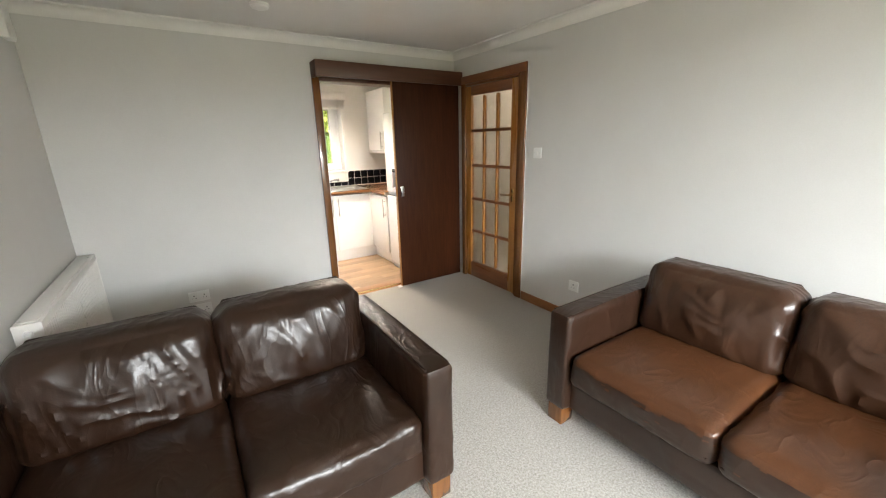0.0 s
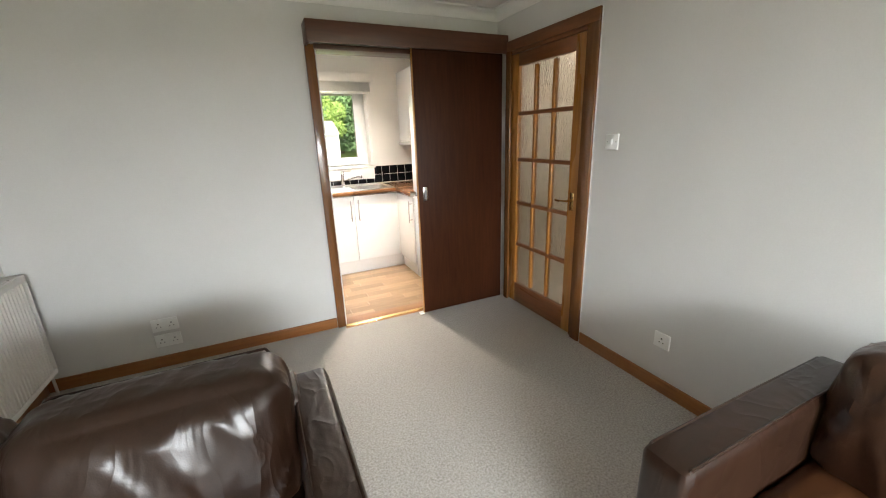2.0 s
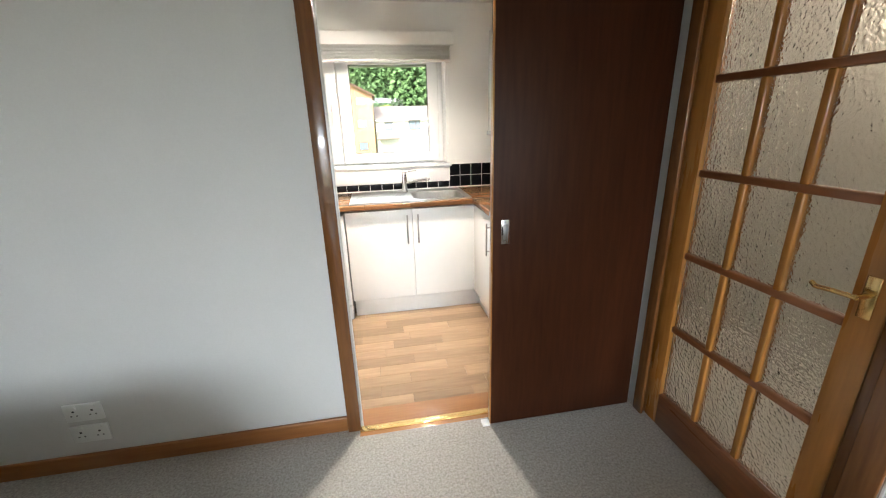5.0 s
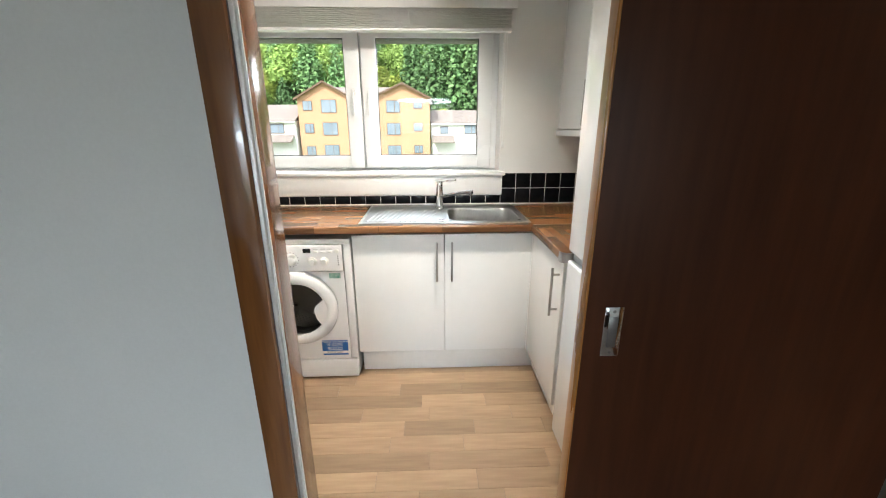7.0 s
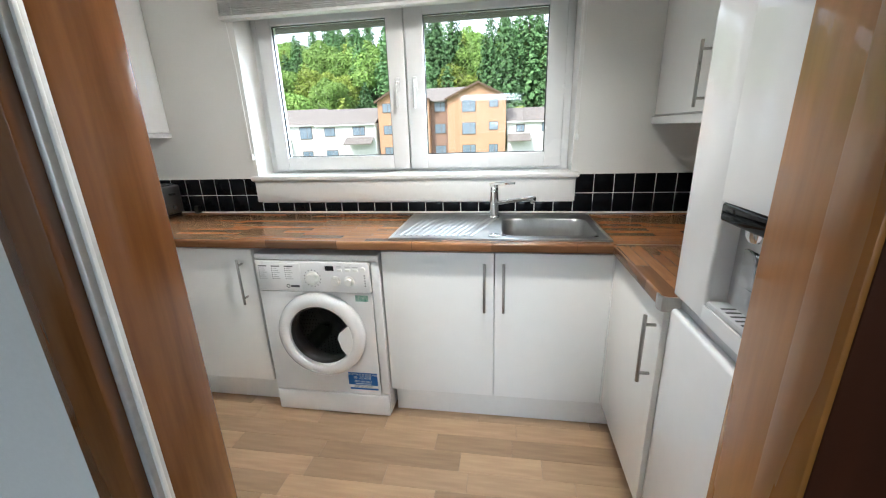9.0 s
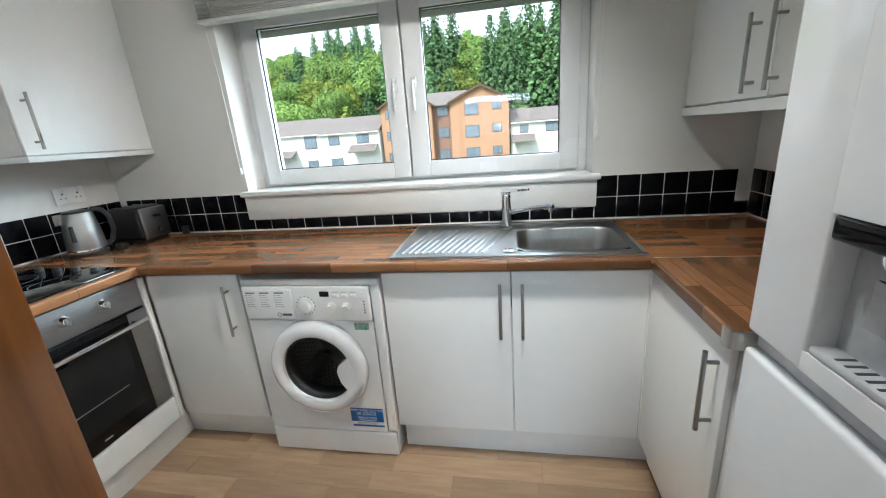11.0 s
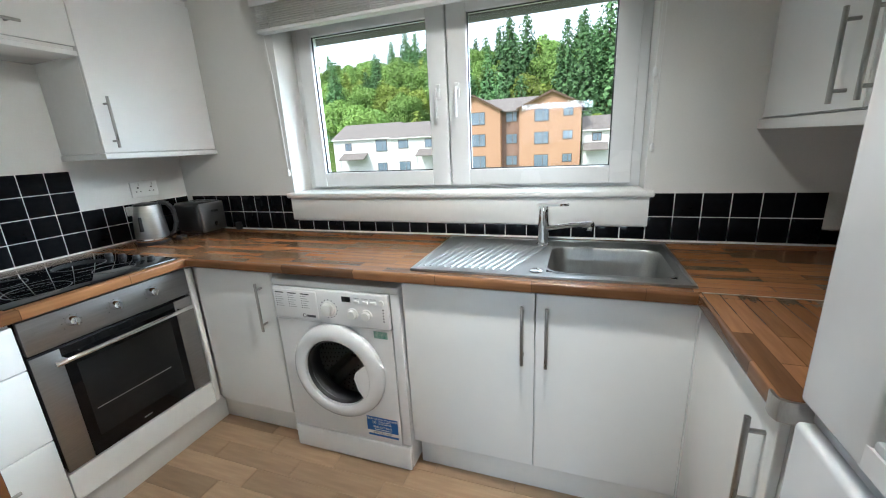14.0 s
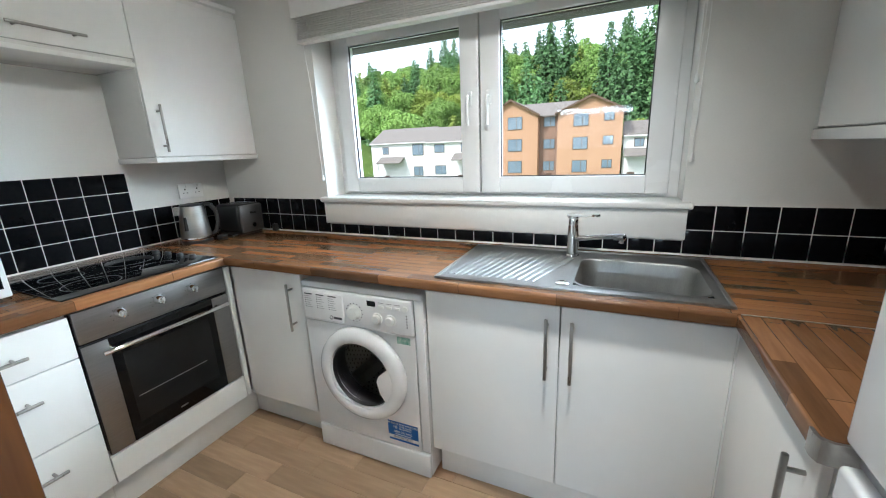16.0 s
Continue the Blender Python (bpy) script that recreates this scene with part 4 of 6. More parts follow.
def plate_with_hole(x0, x1, z0, z1, y0, y1, cx, cz, r, seg=64):
    """An upright plate facing -y with a round hole through it."""
    own = bmesh.new()
    rings = []
    for y in (y0, y1):
        inner, outer = [], []
        for i in range(seg):
            a = 2 * math.pi * i / seg
            dx, dz = math.cos(a), math.sin(a)
            k = min((x1 - cx) / dx if dx > 1e-9 else (x0 - cx) / dx if dx < -1e-9 else 1e9, (z1 - cz) / dz if dz > 1e-9 else (z0 - cz) / dz if dz < -1e-9 else 1e9)
            inner.append(own.verts.new((cx + r * dx, y, cz + r * dz)))
            outer.append(own.verts.new((cx + k * dx, y, cz + k * dz)))
        for sx, sz in ((x0, z0), (x0, z1), (x1, z0), (x1, z1)):
            near = min(outer, key=lambda v: (v.co.x - sx) ** 2 + (v.co.z - sz) ** 2)
            near.co.x, near.co.z = sx, sz
        rings.append((inner, outer))
    (i0, o0), (i1, o1) = rings
    for i in range(seg):
        j = (i + 1) % seg
        own.faces.new((i0[i], i0[j], o0[j], o0[i]))
        own.faces.new((i1[i], o1[i], o1[j], i1[j]))
        own.faces.new((i0[i], i1[i], i1[j], i0[j]))
        own.faces.new((o0[i], o0[j], o1[j], o1[i]))
    bmesh.ops.recalc_face_normals(own, faces=own.faces[:])
    return own


part("front_panel", plate_with_hole(M0 + 0.002, M1 - 0.042, 0.128, 0.660, MY, MY + 0.014, fc[0], fc[2], 0.160), APPLIANCE, wm)
part("side_trim", box(M1 - 0.040, M1, MY + 0.004, MY + 0.016, 0.128, 0.836, 0.005, 3), APPLIANCE, wm)
part("kick_panel", box(M0 + 0.002, M1 - 0.002, MY - 0.006, MY + 0.014, 0.010, 0.124, 0.006, 3), APPLIANCE, wm)
cpn = part("control_panel", box(M0 + 0.002, M1 - 0.042, MY - 0.010, MY + 0.012, 0.664, 0.812, 0.007, 3), APPLIANCE, wm)
part("top_panel", box(M0, M1, MY - 0.004, WY - 0.03, 0.814, 0.842, 0.007, 3), APPLIANCE, wm)
FYC = MY - 0.010
INK = surf("printed_ink", (0.05, 0.05, 0.06), (0.08, 0.08, 0.09), 0.5, 10, 0)
PALEINK = surf("pale_ink", (0.35, 0.35, 0.36), (0.42, 0.42, 0.43), 0.5, 10, 0)
dr = part("detergent_drawer", box(M0 + 0.010, M0 + 0.225, MY - 0.014, MY + 0.0, 0.674, 0.802, 0.005, 3), APPLIANCE, cpn, "detergent drawer front with printed programme list")
for c, x in enumerate((0.335, 0.398, 0.462)):
    part("printed_line", box(x, x + 0.042, MY - 0.0146, MY - 0.0138, 0.786, 0.791, 0), INK, cpn, soft=False)
    for r in range(6):
        part("printed_line", box(x, x + 0.004, MY - 0.0146, MY - 0.0138, 0.776 - r * 0.0098, 0.7795 - r * 0.0098, 0), INK, cpn, soft=False)
        part("printed_line", box(x + 0.008, x + 0.026 + 0.012 * ((r * 7 + c * 3) % 3) / 2, MY - 0.0146, MY - 0.0138, 0.7764 - r * 0.0098, 0.7792 - r * 0.0098, 0), PALEINK, cpn, soft=False)
part("maker_mark", lathe([(0.009, 0), (0.009, 0.0006), (0.0065, 0.0006), (0.0065, 0.0)], (0.470, MY - 0.0142, 0.694), "-Y", 20, caps=False), INK, cpn)
part("maker_mark", box(0.483, 0.525, MY - 0.0148, MY - 0.0140, 0.689, 0.699, 0), INK, cpn, soft=False)
part("program_dial", lathe([(0.033, 0.0), (0.033, 0.004), (0.027, 0.008), (0.024, 0.022), (0.020, 0.025), (0.0, 0.025)], (0.590, FYC, 0.733), "-Y", 36), PLASTICW, cpn, "white programme dial")
for a in range(0, 360, 24):
    part("dial_mark", box(0.590 + 0.039 * math.sin(radians(a)) - 0.002, 0.590 + 0.039 * math.sin(radians(a)) + 0.002, FYC - 0.0006, FYC + 0.001, 0.733 + 0.039 * math.cos(radians(a)) - 0.002, 0.733 + 0.039 * math.cos(radians(a)) + 0.002, 0), INK, cpn, soft=False)
part("display", box(0.655, 0.695, FYC - 0.001, FYC + 0.002, 0.770, 0.793, 0.001), BLACKGLASS, cpn, "small dark display")
for x in (0.700, 0.762):
    part("dial", lathe([(0.024, 0.0), (0.023, 0.004), (0.018, 0.006), (0.016, 0.018), (0.0, 0.019)], (x, FYC, 0.722), "-Y", 28), PLASTICW, cpn)
for x in (0.722, 0.760, 0.796):
    part("button", box(x - 0.012, x + 0.012, FYC - 0.003, FYC + 0.002, 0.768, 0.780, 0.002), PLASTICW, cpn)
    part("printed_line", box(x - 0.014, x + 0.012, FYC - 0.0006, FYC + 0.001, 0.7885, 0.7915, 0), PALEINK, cpn, soft=False)
part("start_button", lathe([(0.012, 0.0), (0.011, 0.004), (0.0, 0.004)], (0.830, FYC, 0.778), "-Y", 24), PLASTICW, cpn)
for i in range(5):
    part("indicator", box(0.832, 0.838, FYC - 0.0006, FYC + 0.001, 0.700 + i * 0.012, 0.705 + i * 0.012, 0), INK, cpn, soft=False)
door = part("porthole_door", lathe([(0.212, 0.002), (0.214, 0.012), (0.208, 0.030), (0.190, 0.042), (0.166, 0.044), (0.152, 0.036), (0.148, 0.020), (0.148, 0.002)], fc, "-Y", 56, caps=False), APPLIANCE, wm, "white porthole door ring")
DRUM = surf("drum_steel", (0.30, 0.30, 0.30), (0.40, 0.40, 0.40), 0.30, 12, 0.02, metal=1.0)
RUBBER = surf("door_rubber", (0.035, 0.036, 0.038), (0.06, 0.061, 0.064), 0.55, 10, 0.03)
part("gasket", lathe([(0.160, 0.004), (0.150, -0.006), (0.146, -0.04), (0.150, -0.06), (0.158, -0.075), (0.176, -0.080)], fc, "-Y", 56, caps=False), RUBBER, wm, "grey folded rubber door gasket")
drum = part("drum", lathe([(0.176, -0.080), (0.215, -0.090), (0.230, -0.105), (0.230, -0.330), (0.215, -0.350), (0.0, -0.355)], fc, "-Y", 56, caps=False), DRUM, wm, "perforated steel drum")
for a0 in (75, 195, 315):
    ca, sa = math.cos(radians(a0)), math.sin(radians(a0))
    fin = prism([(-0.045, 0.232), (-0.020, 0.185), (0.0, 0.175), (0.020, 0.185), (0.045, 0.232)], 0.110, 0.330)
    fin.transform(Matrix(((ca, sa, 0, fc[0]), (0, 0, 1, MY), (sa, -ca, 0, fc[2]), (0, 0, 0, 1))))
    bmesh.ops.recalc_face_normals(fin, faces=fin.faces[:])
    part("lifter", fin, DRUM, drum, "ribbed drum lifter")
holes = bmesh.new()
for row in range(10):
    for k in range(60):
        a = 2 * math.pi * (k + 0.5 * (row % 2)) / 60
        y = MY + 0.125 + row * 0.021
        n = Vector((-math.cos(a), 0, -math.sin(a)))
        t = Vector((-math.sin(a), 0, math.cos(a)))
        c = Vector((fc[0], y, fc[2])) - n * 0.2292
        holes.faces.new([holes.verts.new(c + t * 0.0045 * math.cos(q) + Vector((0, 0.0045 * math.sin(q), 0))) for q in (0, 1.05, 2.09, 3.14, 4.19, 5.24)])
part("drum_holes", holes, BLACKPLASTIC, drum, soft=False)
DOORGLASS = clear_pane("porthole_glass")
glass_bowl = part("door_glass", lathe([(0.149, 0.018), (0.146, 0.026), (0.138, 0.010), (0.128, -0.030), (0.110, -0.055), (0.06, -0.066), (0.0, -0.068)], fc, "-Y", 48, caps=False), DOORGLASS, door, "clear bowl-shaped door glass")
glass_bowl.visible_shadow = False
part("seal", lathe([(0.150, 0.022), (0.143, 0.024), (0.138, 0.012), (0.150, 0.010), (0.150, 0.022)], fc, "-Y", 48, caps=False), BLACKPLASTIC, door, "dark rubber seal")
bm = prism([(0.600 + 0.160 * math.cos(radians(a)), 0.452 + 0.160 * math.sin(radians(a))) for a in range(-36, 25, 6)] + [(0.700, 0.478), (0.690, 0.450), (0.702, 0.400)], -0.0, 0.03)
bm.transform(Matrix(((1, 0, 0, 0), (0, 0, -1, MY - 0.012), (0, 1, 0, 0), (0, 0, 0, 1))))
bmesh.ops.recalc_face_normals(bm, faces=bm.faces[:])
part("door_grip", bm, APPLIANCE, door, "white pull grip")
BLUE = surf("blue_sticker", (0.01, 0.10, 0.36), (0.015, 0.13, 0.42), 0.35, 6, 0)
st = part("sticker", box(0.700, 0.846, MY - 0.0012, MY + 0.0002, 0.178, 0.246, 0), BLUE, wm, "blue and white paper sticker", soft=False)
part("sticker_band", box(0.704, 0.846, MY - 0.0012, MY + 0.0002, 0.162, 0.1775, 0), PLASTICW, wm, soft=False)
part("sticker_band", box(0.704, 0.846, MY - 0.0012, MY + 0.0002, 0.152, 0.1615, 0), BLUE, wm, soft=False)
GREEN = surf("green_label", (0.02, 0.25, 0.16), (0.5, 0.6, 0.55), 0.4, 60, 0)
part("energy_label", box(0.778, 0.838, MY - 0.0008, MY + 0.0002, 0.622, 0.652, 0), GREEN, wm, "small green and white label", soft=False)


def lettering(text, size, m, material, parent, name="lettering"):
    cu = bpy.data.curves.new(name, "FONT")
    cu.body, cu.size, cu.align_x, cu.extrude = text, size, "CENTER", 0.0002
    tmp = new("tmp_text", cu)
    dg = bpy.context.evaluated_depsgraph_get()
    me = bpy.data.meshes.new_from_object(tmp.evaluated_get(dg))
    bpy.data.objects.remove(tmp)
    bmx = bmesh.new()
    bmx.from_mesh(me)
    bpy.data.meshes.remove(me)
    bmx.transform(m)
    return part(name, bmx, material, parent, soft=False)


FACE_Y = Matrix.Rotation(radians(90), 4, "X")
def on_front(x, z, y):
    return Matrix.Translation((x, y, z)) @ FACE_Y


lettering("REGISTER FOR YOUR FREE", 0.0125, on_front(0.773, 0.2325, MY - 0.0016), PLASTICW, wm)
lettering("10", 0.022, on_front(0.735, 0.212, MY - 0.0016), PLASTICW, wm)
lettering("YEAR PARTS", 0.0105, on_front(0.785, 0.2215, MY - 0.0016), PLASTICW, wm)
lettering("GUARANTEE", 0.0105, on_front(0.785, 0.2115, MY - 0.0016), PLASTICW, wm)
lettering("0800 597 8442", 0.0145, on_front(0.773, 0.193, MY - 0.0016), PLASTICW, wm)
part("printed_line", box(0.735, 0.812, MY - 0.0016, MY - 0.001, 0.184, 0.187, 0), PLASTICW, wm, soft=False)
lettering("IMPORTANT", 0.0165, on_front(0.773, 0.1640, MY - 0.0016), INK, wm)

# ---- sink and tap ----
sink = thing("sink", (1.40, 5.15, WT1), "stainless steel single bowl sink with a ribbed drainer", "sink")
S0, S1, SY0, SY1 = 0.948, 1.858, 4.885, 5.385
part("drainer", box(S0, BX0, SY0, SY1, WT1, WT1 + 0.004, 0.0), SINKSTEEL, sink, "sloping steel drainer", soft=False)
for bx in ((BX1, S1, SY0, SY1), (BX0, BX1, SY0, BY0), (BX0, BX1, BY1, SY1)):
    part("deck", box(*bx, WT1, WT1 + 0.004, 0.0), SINKSTEEL, sink, soft=False)
part("rim", box(S0, S1, SY0, SY0 + 0.012, WT1 + 0.003, WT1 + 0.008, 0.002, bm=box(S0, S1, SY1 - 0.012, SY1, WT1 + 0.003, WT1 + 0.008, 0.002, bm=box(S0, S0 + 0.012, SY0, SY1, WT1 + 0.0031, WT1 + 0.0079, 0.002, bm=box(S1 - 0.012, S1, SY0, SY1, WT1 + 0.0031, WT1 + 0.0079, 0.002)))), SINKSTEEL, sink)


def bowl_mesh(x0, x1, y0, y1, top, depth, r):
    own = bmesh.new()
    def ring(inset, z, rr):
        pts = []
        for cx, cy, a0 in ((x1 - inset - rr, y1 - inset - rr, 0), (x0 + inset + rr, y1 - inset - rr, 90), (x0 + inset + rr, y0 + inset + rr, 180), (x1 - inset - rr, y0 + inset + rr, 270)):
            for a in range(0, 91, 15):
                pts.append(own.verts.new((cx + rr * math.cos(radians(a0 + a)), cy + rr * math.sin(radians(a0 + a)), z)))
        return pts
    rings = [ring(-0.012, top + 0.001, r + 0.01), ring(0.0, top, r), ring(0.006, top - 0.01, r), ring(0.012, top - depth + 0.04, r), ring(0.025, top - depth + 0.012, r), ring(0.06, top - depth, r)]
    k = len(rings[0])
    for a, b in zip(rings, rings[1:]):
        for i in range(k):
            own.faces.new((a[i], a[(i + 1) % k], b[(i + 1) % k], b[i]))
    own.faces.new(rings[-1])
    bmesh.ops.recalc_face_normals(own, faces=own.faces[:])
    return own


part("bowl", bowl_mesh(BX0, BX1, BY0, BY1, WT1 + 0.005, 0.155, 0.06), SINKSTEEL, sink, "brushed steel bowl")
part("waste", lathe([(0.04, 0.0), (0.036, 0.003), (0.02, 0.001), (0.0, 0.001)], ((BX0 + BX1) / 2, (BY0 + BY1) / 2, WT1 - 0.149), "Z", 28), CHROME, sink, "chrome waste")
for i in range(13):
    x = S0 + 0.045 + i * 0.026
    bm = rod((x - 0.01, SY0 + 0.05, WT1 + 0.0035), (x + 0.04 + 0.005 * i, SY1 - 0.10, WT1 + 0.0035), 0.0042, 8)
    part("drainer_rib", bm, SINKSTEEL, sink)
part("overflow_cap", lathe([(0.022, 0), (0.022, 0.004), (0.018, 0.006), (0.0, 0.006)], (1.392, 4.945, WT1 + 0.004), "Z", 28), CHROME, sink, "round chrome cap")
tap = thing("mixer_tap", (1.385, 5.305, WT1), "chrome single-lever mixer tap behind the sink", "tap")
part("base_ring", lathe([(0.027, 0.0), (0.027, 0.006), (0.024, 0.010)], (1.385, 5.305, WT1 + 0.003), "Z", 28), CHROME, tap)
part("body", lathe([(0.022, 0.008), (0.022, 0.135), (0.020, 0.137), (0.020, 0.140), (0.022, 0.142), (0.022, 0.166), (0.019, 0.172), (0.0, 0.173)], (1.385, 5.305, WT1 + 0.002), "Z", 32), CHROME, tap)
bm = tube([(1.390, 5.300, WT1 + 0.075), (1.50, 5.225, WT1 + 0.108), (1.545, 5.195, WT1 + 0.118)], 0.0095, 14)
bm = rod((1.540, 5.199, WT1 + 0.116), (1.575, 5.175, WT1 + 0.121), 0.0125, 16, bm, None, 0.002)
bm = rod((1.566, 5.181, WT1 + 0.118), (1.564, 5.182, WT1 + 0.098), 0.009, 14, bm)
part("spout", bm, CHROME, tap, "slim chrome swivel spout")
bm = prism([(-0.022, -0.016), (0.02, -0.02), (0.10, -0.009), (0.104, 0.0), (0.10, 0.009), (0.02, 0.02), (-0.022, 0.016)], 0.0, 0.009)
bm.transform(Matrix.Translation((1.385, 5.305, WT1 + 0.170)) @ Matrix.Rotation(radians(-14), 4, "Z") @ Matrix.Rotation(radians(-3), 4, "Y"))
part("lever", bm, CHROME, tap, "flat chrome lever")

# ---- fridge ----
fr = thing("fridge_freezer", (2.15, 4.08, 0), "tall white fridge freezer with a water dispenser in its door", "fridge")
F0, F1, FXF = 3.818, 4.350, 1.868
part("body", box(FXF + 0.055, KRX - 0.02, F0 + 0.004, F1 - 0.004, 0.02, 1.80, 0.006, 3), FRIDGEWHITE, fr)
DX0, DX1, DZA, DZB = 4.030, 4.195, 0.965, 1.195
ud = part("upper_door", box(FXF, FXF + 0.052, F0, DX0, 0.925, 1.80, 0.010, 4, bm=box(FXF, FXF + 0.052, DX1, F1, 0.925, 1.80, 0.010, 4)), FRIDGEWHITE, fr, "glossy white fridge door")
part("door_skin", box(FXF + 0.0004, FXF + 0.052, DX0 - 0.012, DX1 + 0.012, DZB, 1.795, 0.0, bm=box(FXF + 0.0004, FXF + 0.052, DX0 - 0.012, DX1 + 0.012, 0.930, DZA, 0.0)), FRIDGEWHITE, ud, soft=False)
DISP = surf("dispenser_grey", (0.42, 0.43, 0.45), (0.5, 0.51, 0.53), 0.35, 6, 0.01)
dp = part("dispenser", box(FXF + 0.040, FXF + 0.050, DX0, DX1, DZA, DZB, 0.002), DISP, ud, "recessed water dispenser")
part("canopy", box(FXF - 0.003, FXF + 0.045, DX0, DX1, DZB - 0.038, DZB, 0.006, 3), BLACKGLASS, ud, "black dispenser canopy")
part("tray", box(FXF + 0.002, FXF + 0.045, DX0, DX1, DZA, DZA + 0.014, 0.004), DISP, ud, "pale drip tray")
for i in range(6):
    part("tray_slot", box(FXF + 0.010, FXF + 0.038, DX0 + 0.03 + i * 0.018, DX0 + 0.036 + i * 0.018, DZA + 0.0135, DZA + 0.0146, 0), BLACKPLASTIC, ud, soft=False)
part("paddle", box(FXF + 0.022, FXF + 0.030, DX0 + 0.055, DX0 + 0.110, DZA + 0.075, DZA + 0.150, 0.004, 3), CLEARPLASTIC, ud, "clear plastic dispenser paddle")
part("nozzle", lathe([(0.02, 0.0), (0.018, -0.015), (0.012, -0.025), (0.0, -0.025)], (FXF + 0.024, DX0 + 0.082, DZB - 0.036), "Z", 20), CHROME, ud)
part("grip_recess", box(FXF + 0.022, FXF + 0.056, F0 + 0.004, F1 - 0.004, 0.890, 0.926, 0.002), DISP, fr, "grey grip recess between the doors")
part("lower_door", box(FXF, FXF + 0.052, F0, F1, 0.065, 0.888, 0.010, 4), FRIDGEWHITE, fr, "glossy white freezer door")
part("plinth", box(FXF + 0.03, FXF + 0.05, F0 + 0.01, F1 - 0.01, 0.0, 0.06, 0.003), DISP, fr)

# ---- wall units ----
def wall_unit(label, body, fronts, pelmet, group="wall units"):
    u = thing("wall_cabinet", ((body[0] + body[1]) / 2, (body[2] + body[3]) / 2, body[4]), label, "cabinet", group)
    part("body", box(*body, 0.002), SATINWHITE, u)
    for bx, handle, o in fronts:
        d = part("door", box(*bx, 0.0025, 3), GLOSSWHITE, u, "gloss white door")
        bar_handle(d, *handle, o)
    for p in pelmet:
        part("light_pelmet", box(*p, 0.002), GLOSSWHITE, u, "white strip under the cabinet")
    return u


UZ = 1.385
UFX = -0.500
corner_unit = wall_unit("white gloss wall cabinet in the corner, closed", (LX + 0.001, UFX - 0.019, 4.862, WY - 0.003, UZ - 0.002, 2.150),
          [((UFX - 0.018, UFX, 4.862, WY - 0.006, UZ, 2.120), ((UFX, 4.908, 1.405), (UFX, 4.908, 1.625)), OUTX)], [(LX + 0.002, UFX + 0.008, 4.856, WY - 0.004, 1.356, UZ - 0.004)])
part("cornice", box(LX + 0.001, UFX + 0.01, 4.856, WY - 0.004, 2.150, 2.172, 0.004), GLOSSWHITE, corner_unit)
wall_unit("white gloss bridging cabinet over the hob", (LX + 0.001, UFX - 0.019, 4.262, 4.858, 1.800, 2.150),
          [((UFX - 0.018, UFX, 4.264, 4.858, 1.818, 2.120), ((UFX, 4.440, 1.868), (UFX, 4.680, 1.868)), OUTX)], [(LX + 0.002, UFX + 0.006, 4.262, 4.854, 1.780, 1.800)])
URX = 2.140
wall_unit("white gloss wall cabinet beside the window, closed", (URX + 0.019, KRX - 0.001, 4.365, WY - 0.003, UZ - 0.004, 2.150),
          [((URX, URX + 0.018, 4.892, WY - 0.006, UZ, 2.148), ((URX, 4.968, 1.400), (URX, 4.968, 1.622)), OUTXN),
           ((URX, URX + 0.018, 4.368, 4.888, UZ, 2.148), ((URX, 4.855, 1.400), (URX, 4.855, 1.622)), OUTXN)], [(URX - 0.010, KRX - 0.002, 4.365, WY - 0.004, 1.345, UZ - 0.006)])

# ---- small things on the worktop ----
KETTLESTEEL = surf("kettle_steel", (0.50, 0.49, 0.47), (0.60, 0.585, 0.56), 0.34, 10, 0.02, (1, 1, 14), metal=1.0)
ket = thing("kettle", (-0.63, 5.06, WT1), "brushed steel electric kettle with a black handle", "kettle")
KC = (-0.63, 5.06, WT1)
part("base_plate", lathe([(0.078, 0.0), (0.080, 0.010), (0.074, 0.018), (0.0, 0.018)], KC, "Z", 36), BLACKPLASTIC, ket)
part("body", lathe([(0.074, 0.020), (0.076, 0.045), (0.070, 0.12), (0.060, 0.195), (0.056, 0.205)], KC, "Z", 40), KETTLESTEEL, ket)
part("collar", lathe([(0.0745, 0.018), (0.0765, 0.022), (0.0765, 0.032), (0.0752, 0.034)], KC, "Z", 40, caps=False), CHROME, ket)
part("water_gauge", rod((-0.600, 4.992, WT1 + 0.075), (-0.608, 5.003, WT1 + 0.150), 0.010, 12, None, None, 0.003), BLACKPLASTIC, ket, "dark water level window")
part("lid", lathe([(0.057, 0.205), (0.052, 0.214), (0.02, 0.220), (0.0, 0.220)], KC, "Z", 36), BLACKPLASTIC, ket)
bm = tube([(-0.60, 5.105, WT1 + 0.215), (-0.585, 5.14, WT1 + 0.205), (-0.572, 5.158, WT1 + 0.165), (-0.57, 5.16, WT1 + 0.10), (-0.58, 5.145, WT1 + 0.045), (-0.60, 5.115, WT1 + 0.030)], 0.011, 12)
part("handle", bm, BLACKPLASTIC, ket, "black loop handle")
part("spout", prism([(-0.02, 0.0), (0.0, -0.03), (0.02, 0.0)], 0.16, 0.205, None, Matrix.Translation((-0.66, 5.008, WT1))), STEEL, ket)
bm = tube([(-0.60, 5.13, WT1 + 0.006), (-0.56, 5.16, WT1 + 0.004), (-0.53, 5.20, WT1 + 0.004), (-0.55, 5.26, WT1 + 0.004), (-0.62, 5.32, WT1 + 0.004)], 0.004, 6)
part("flex", bm, BLACKPLASTIC, ket, "black power flex")
pl = thing("power_plug", (-0.53, 5.145, WT1), "black mains plug lying on the worktop", "plug")
part("housing", box(-0.555, -0.510, 5.125, 5.165, WT1, WT1 + 0.028, 0.006, 3), BLACKPLASTIC, pl)
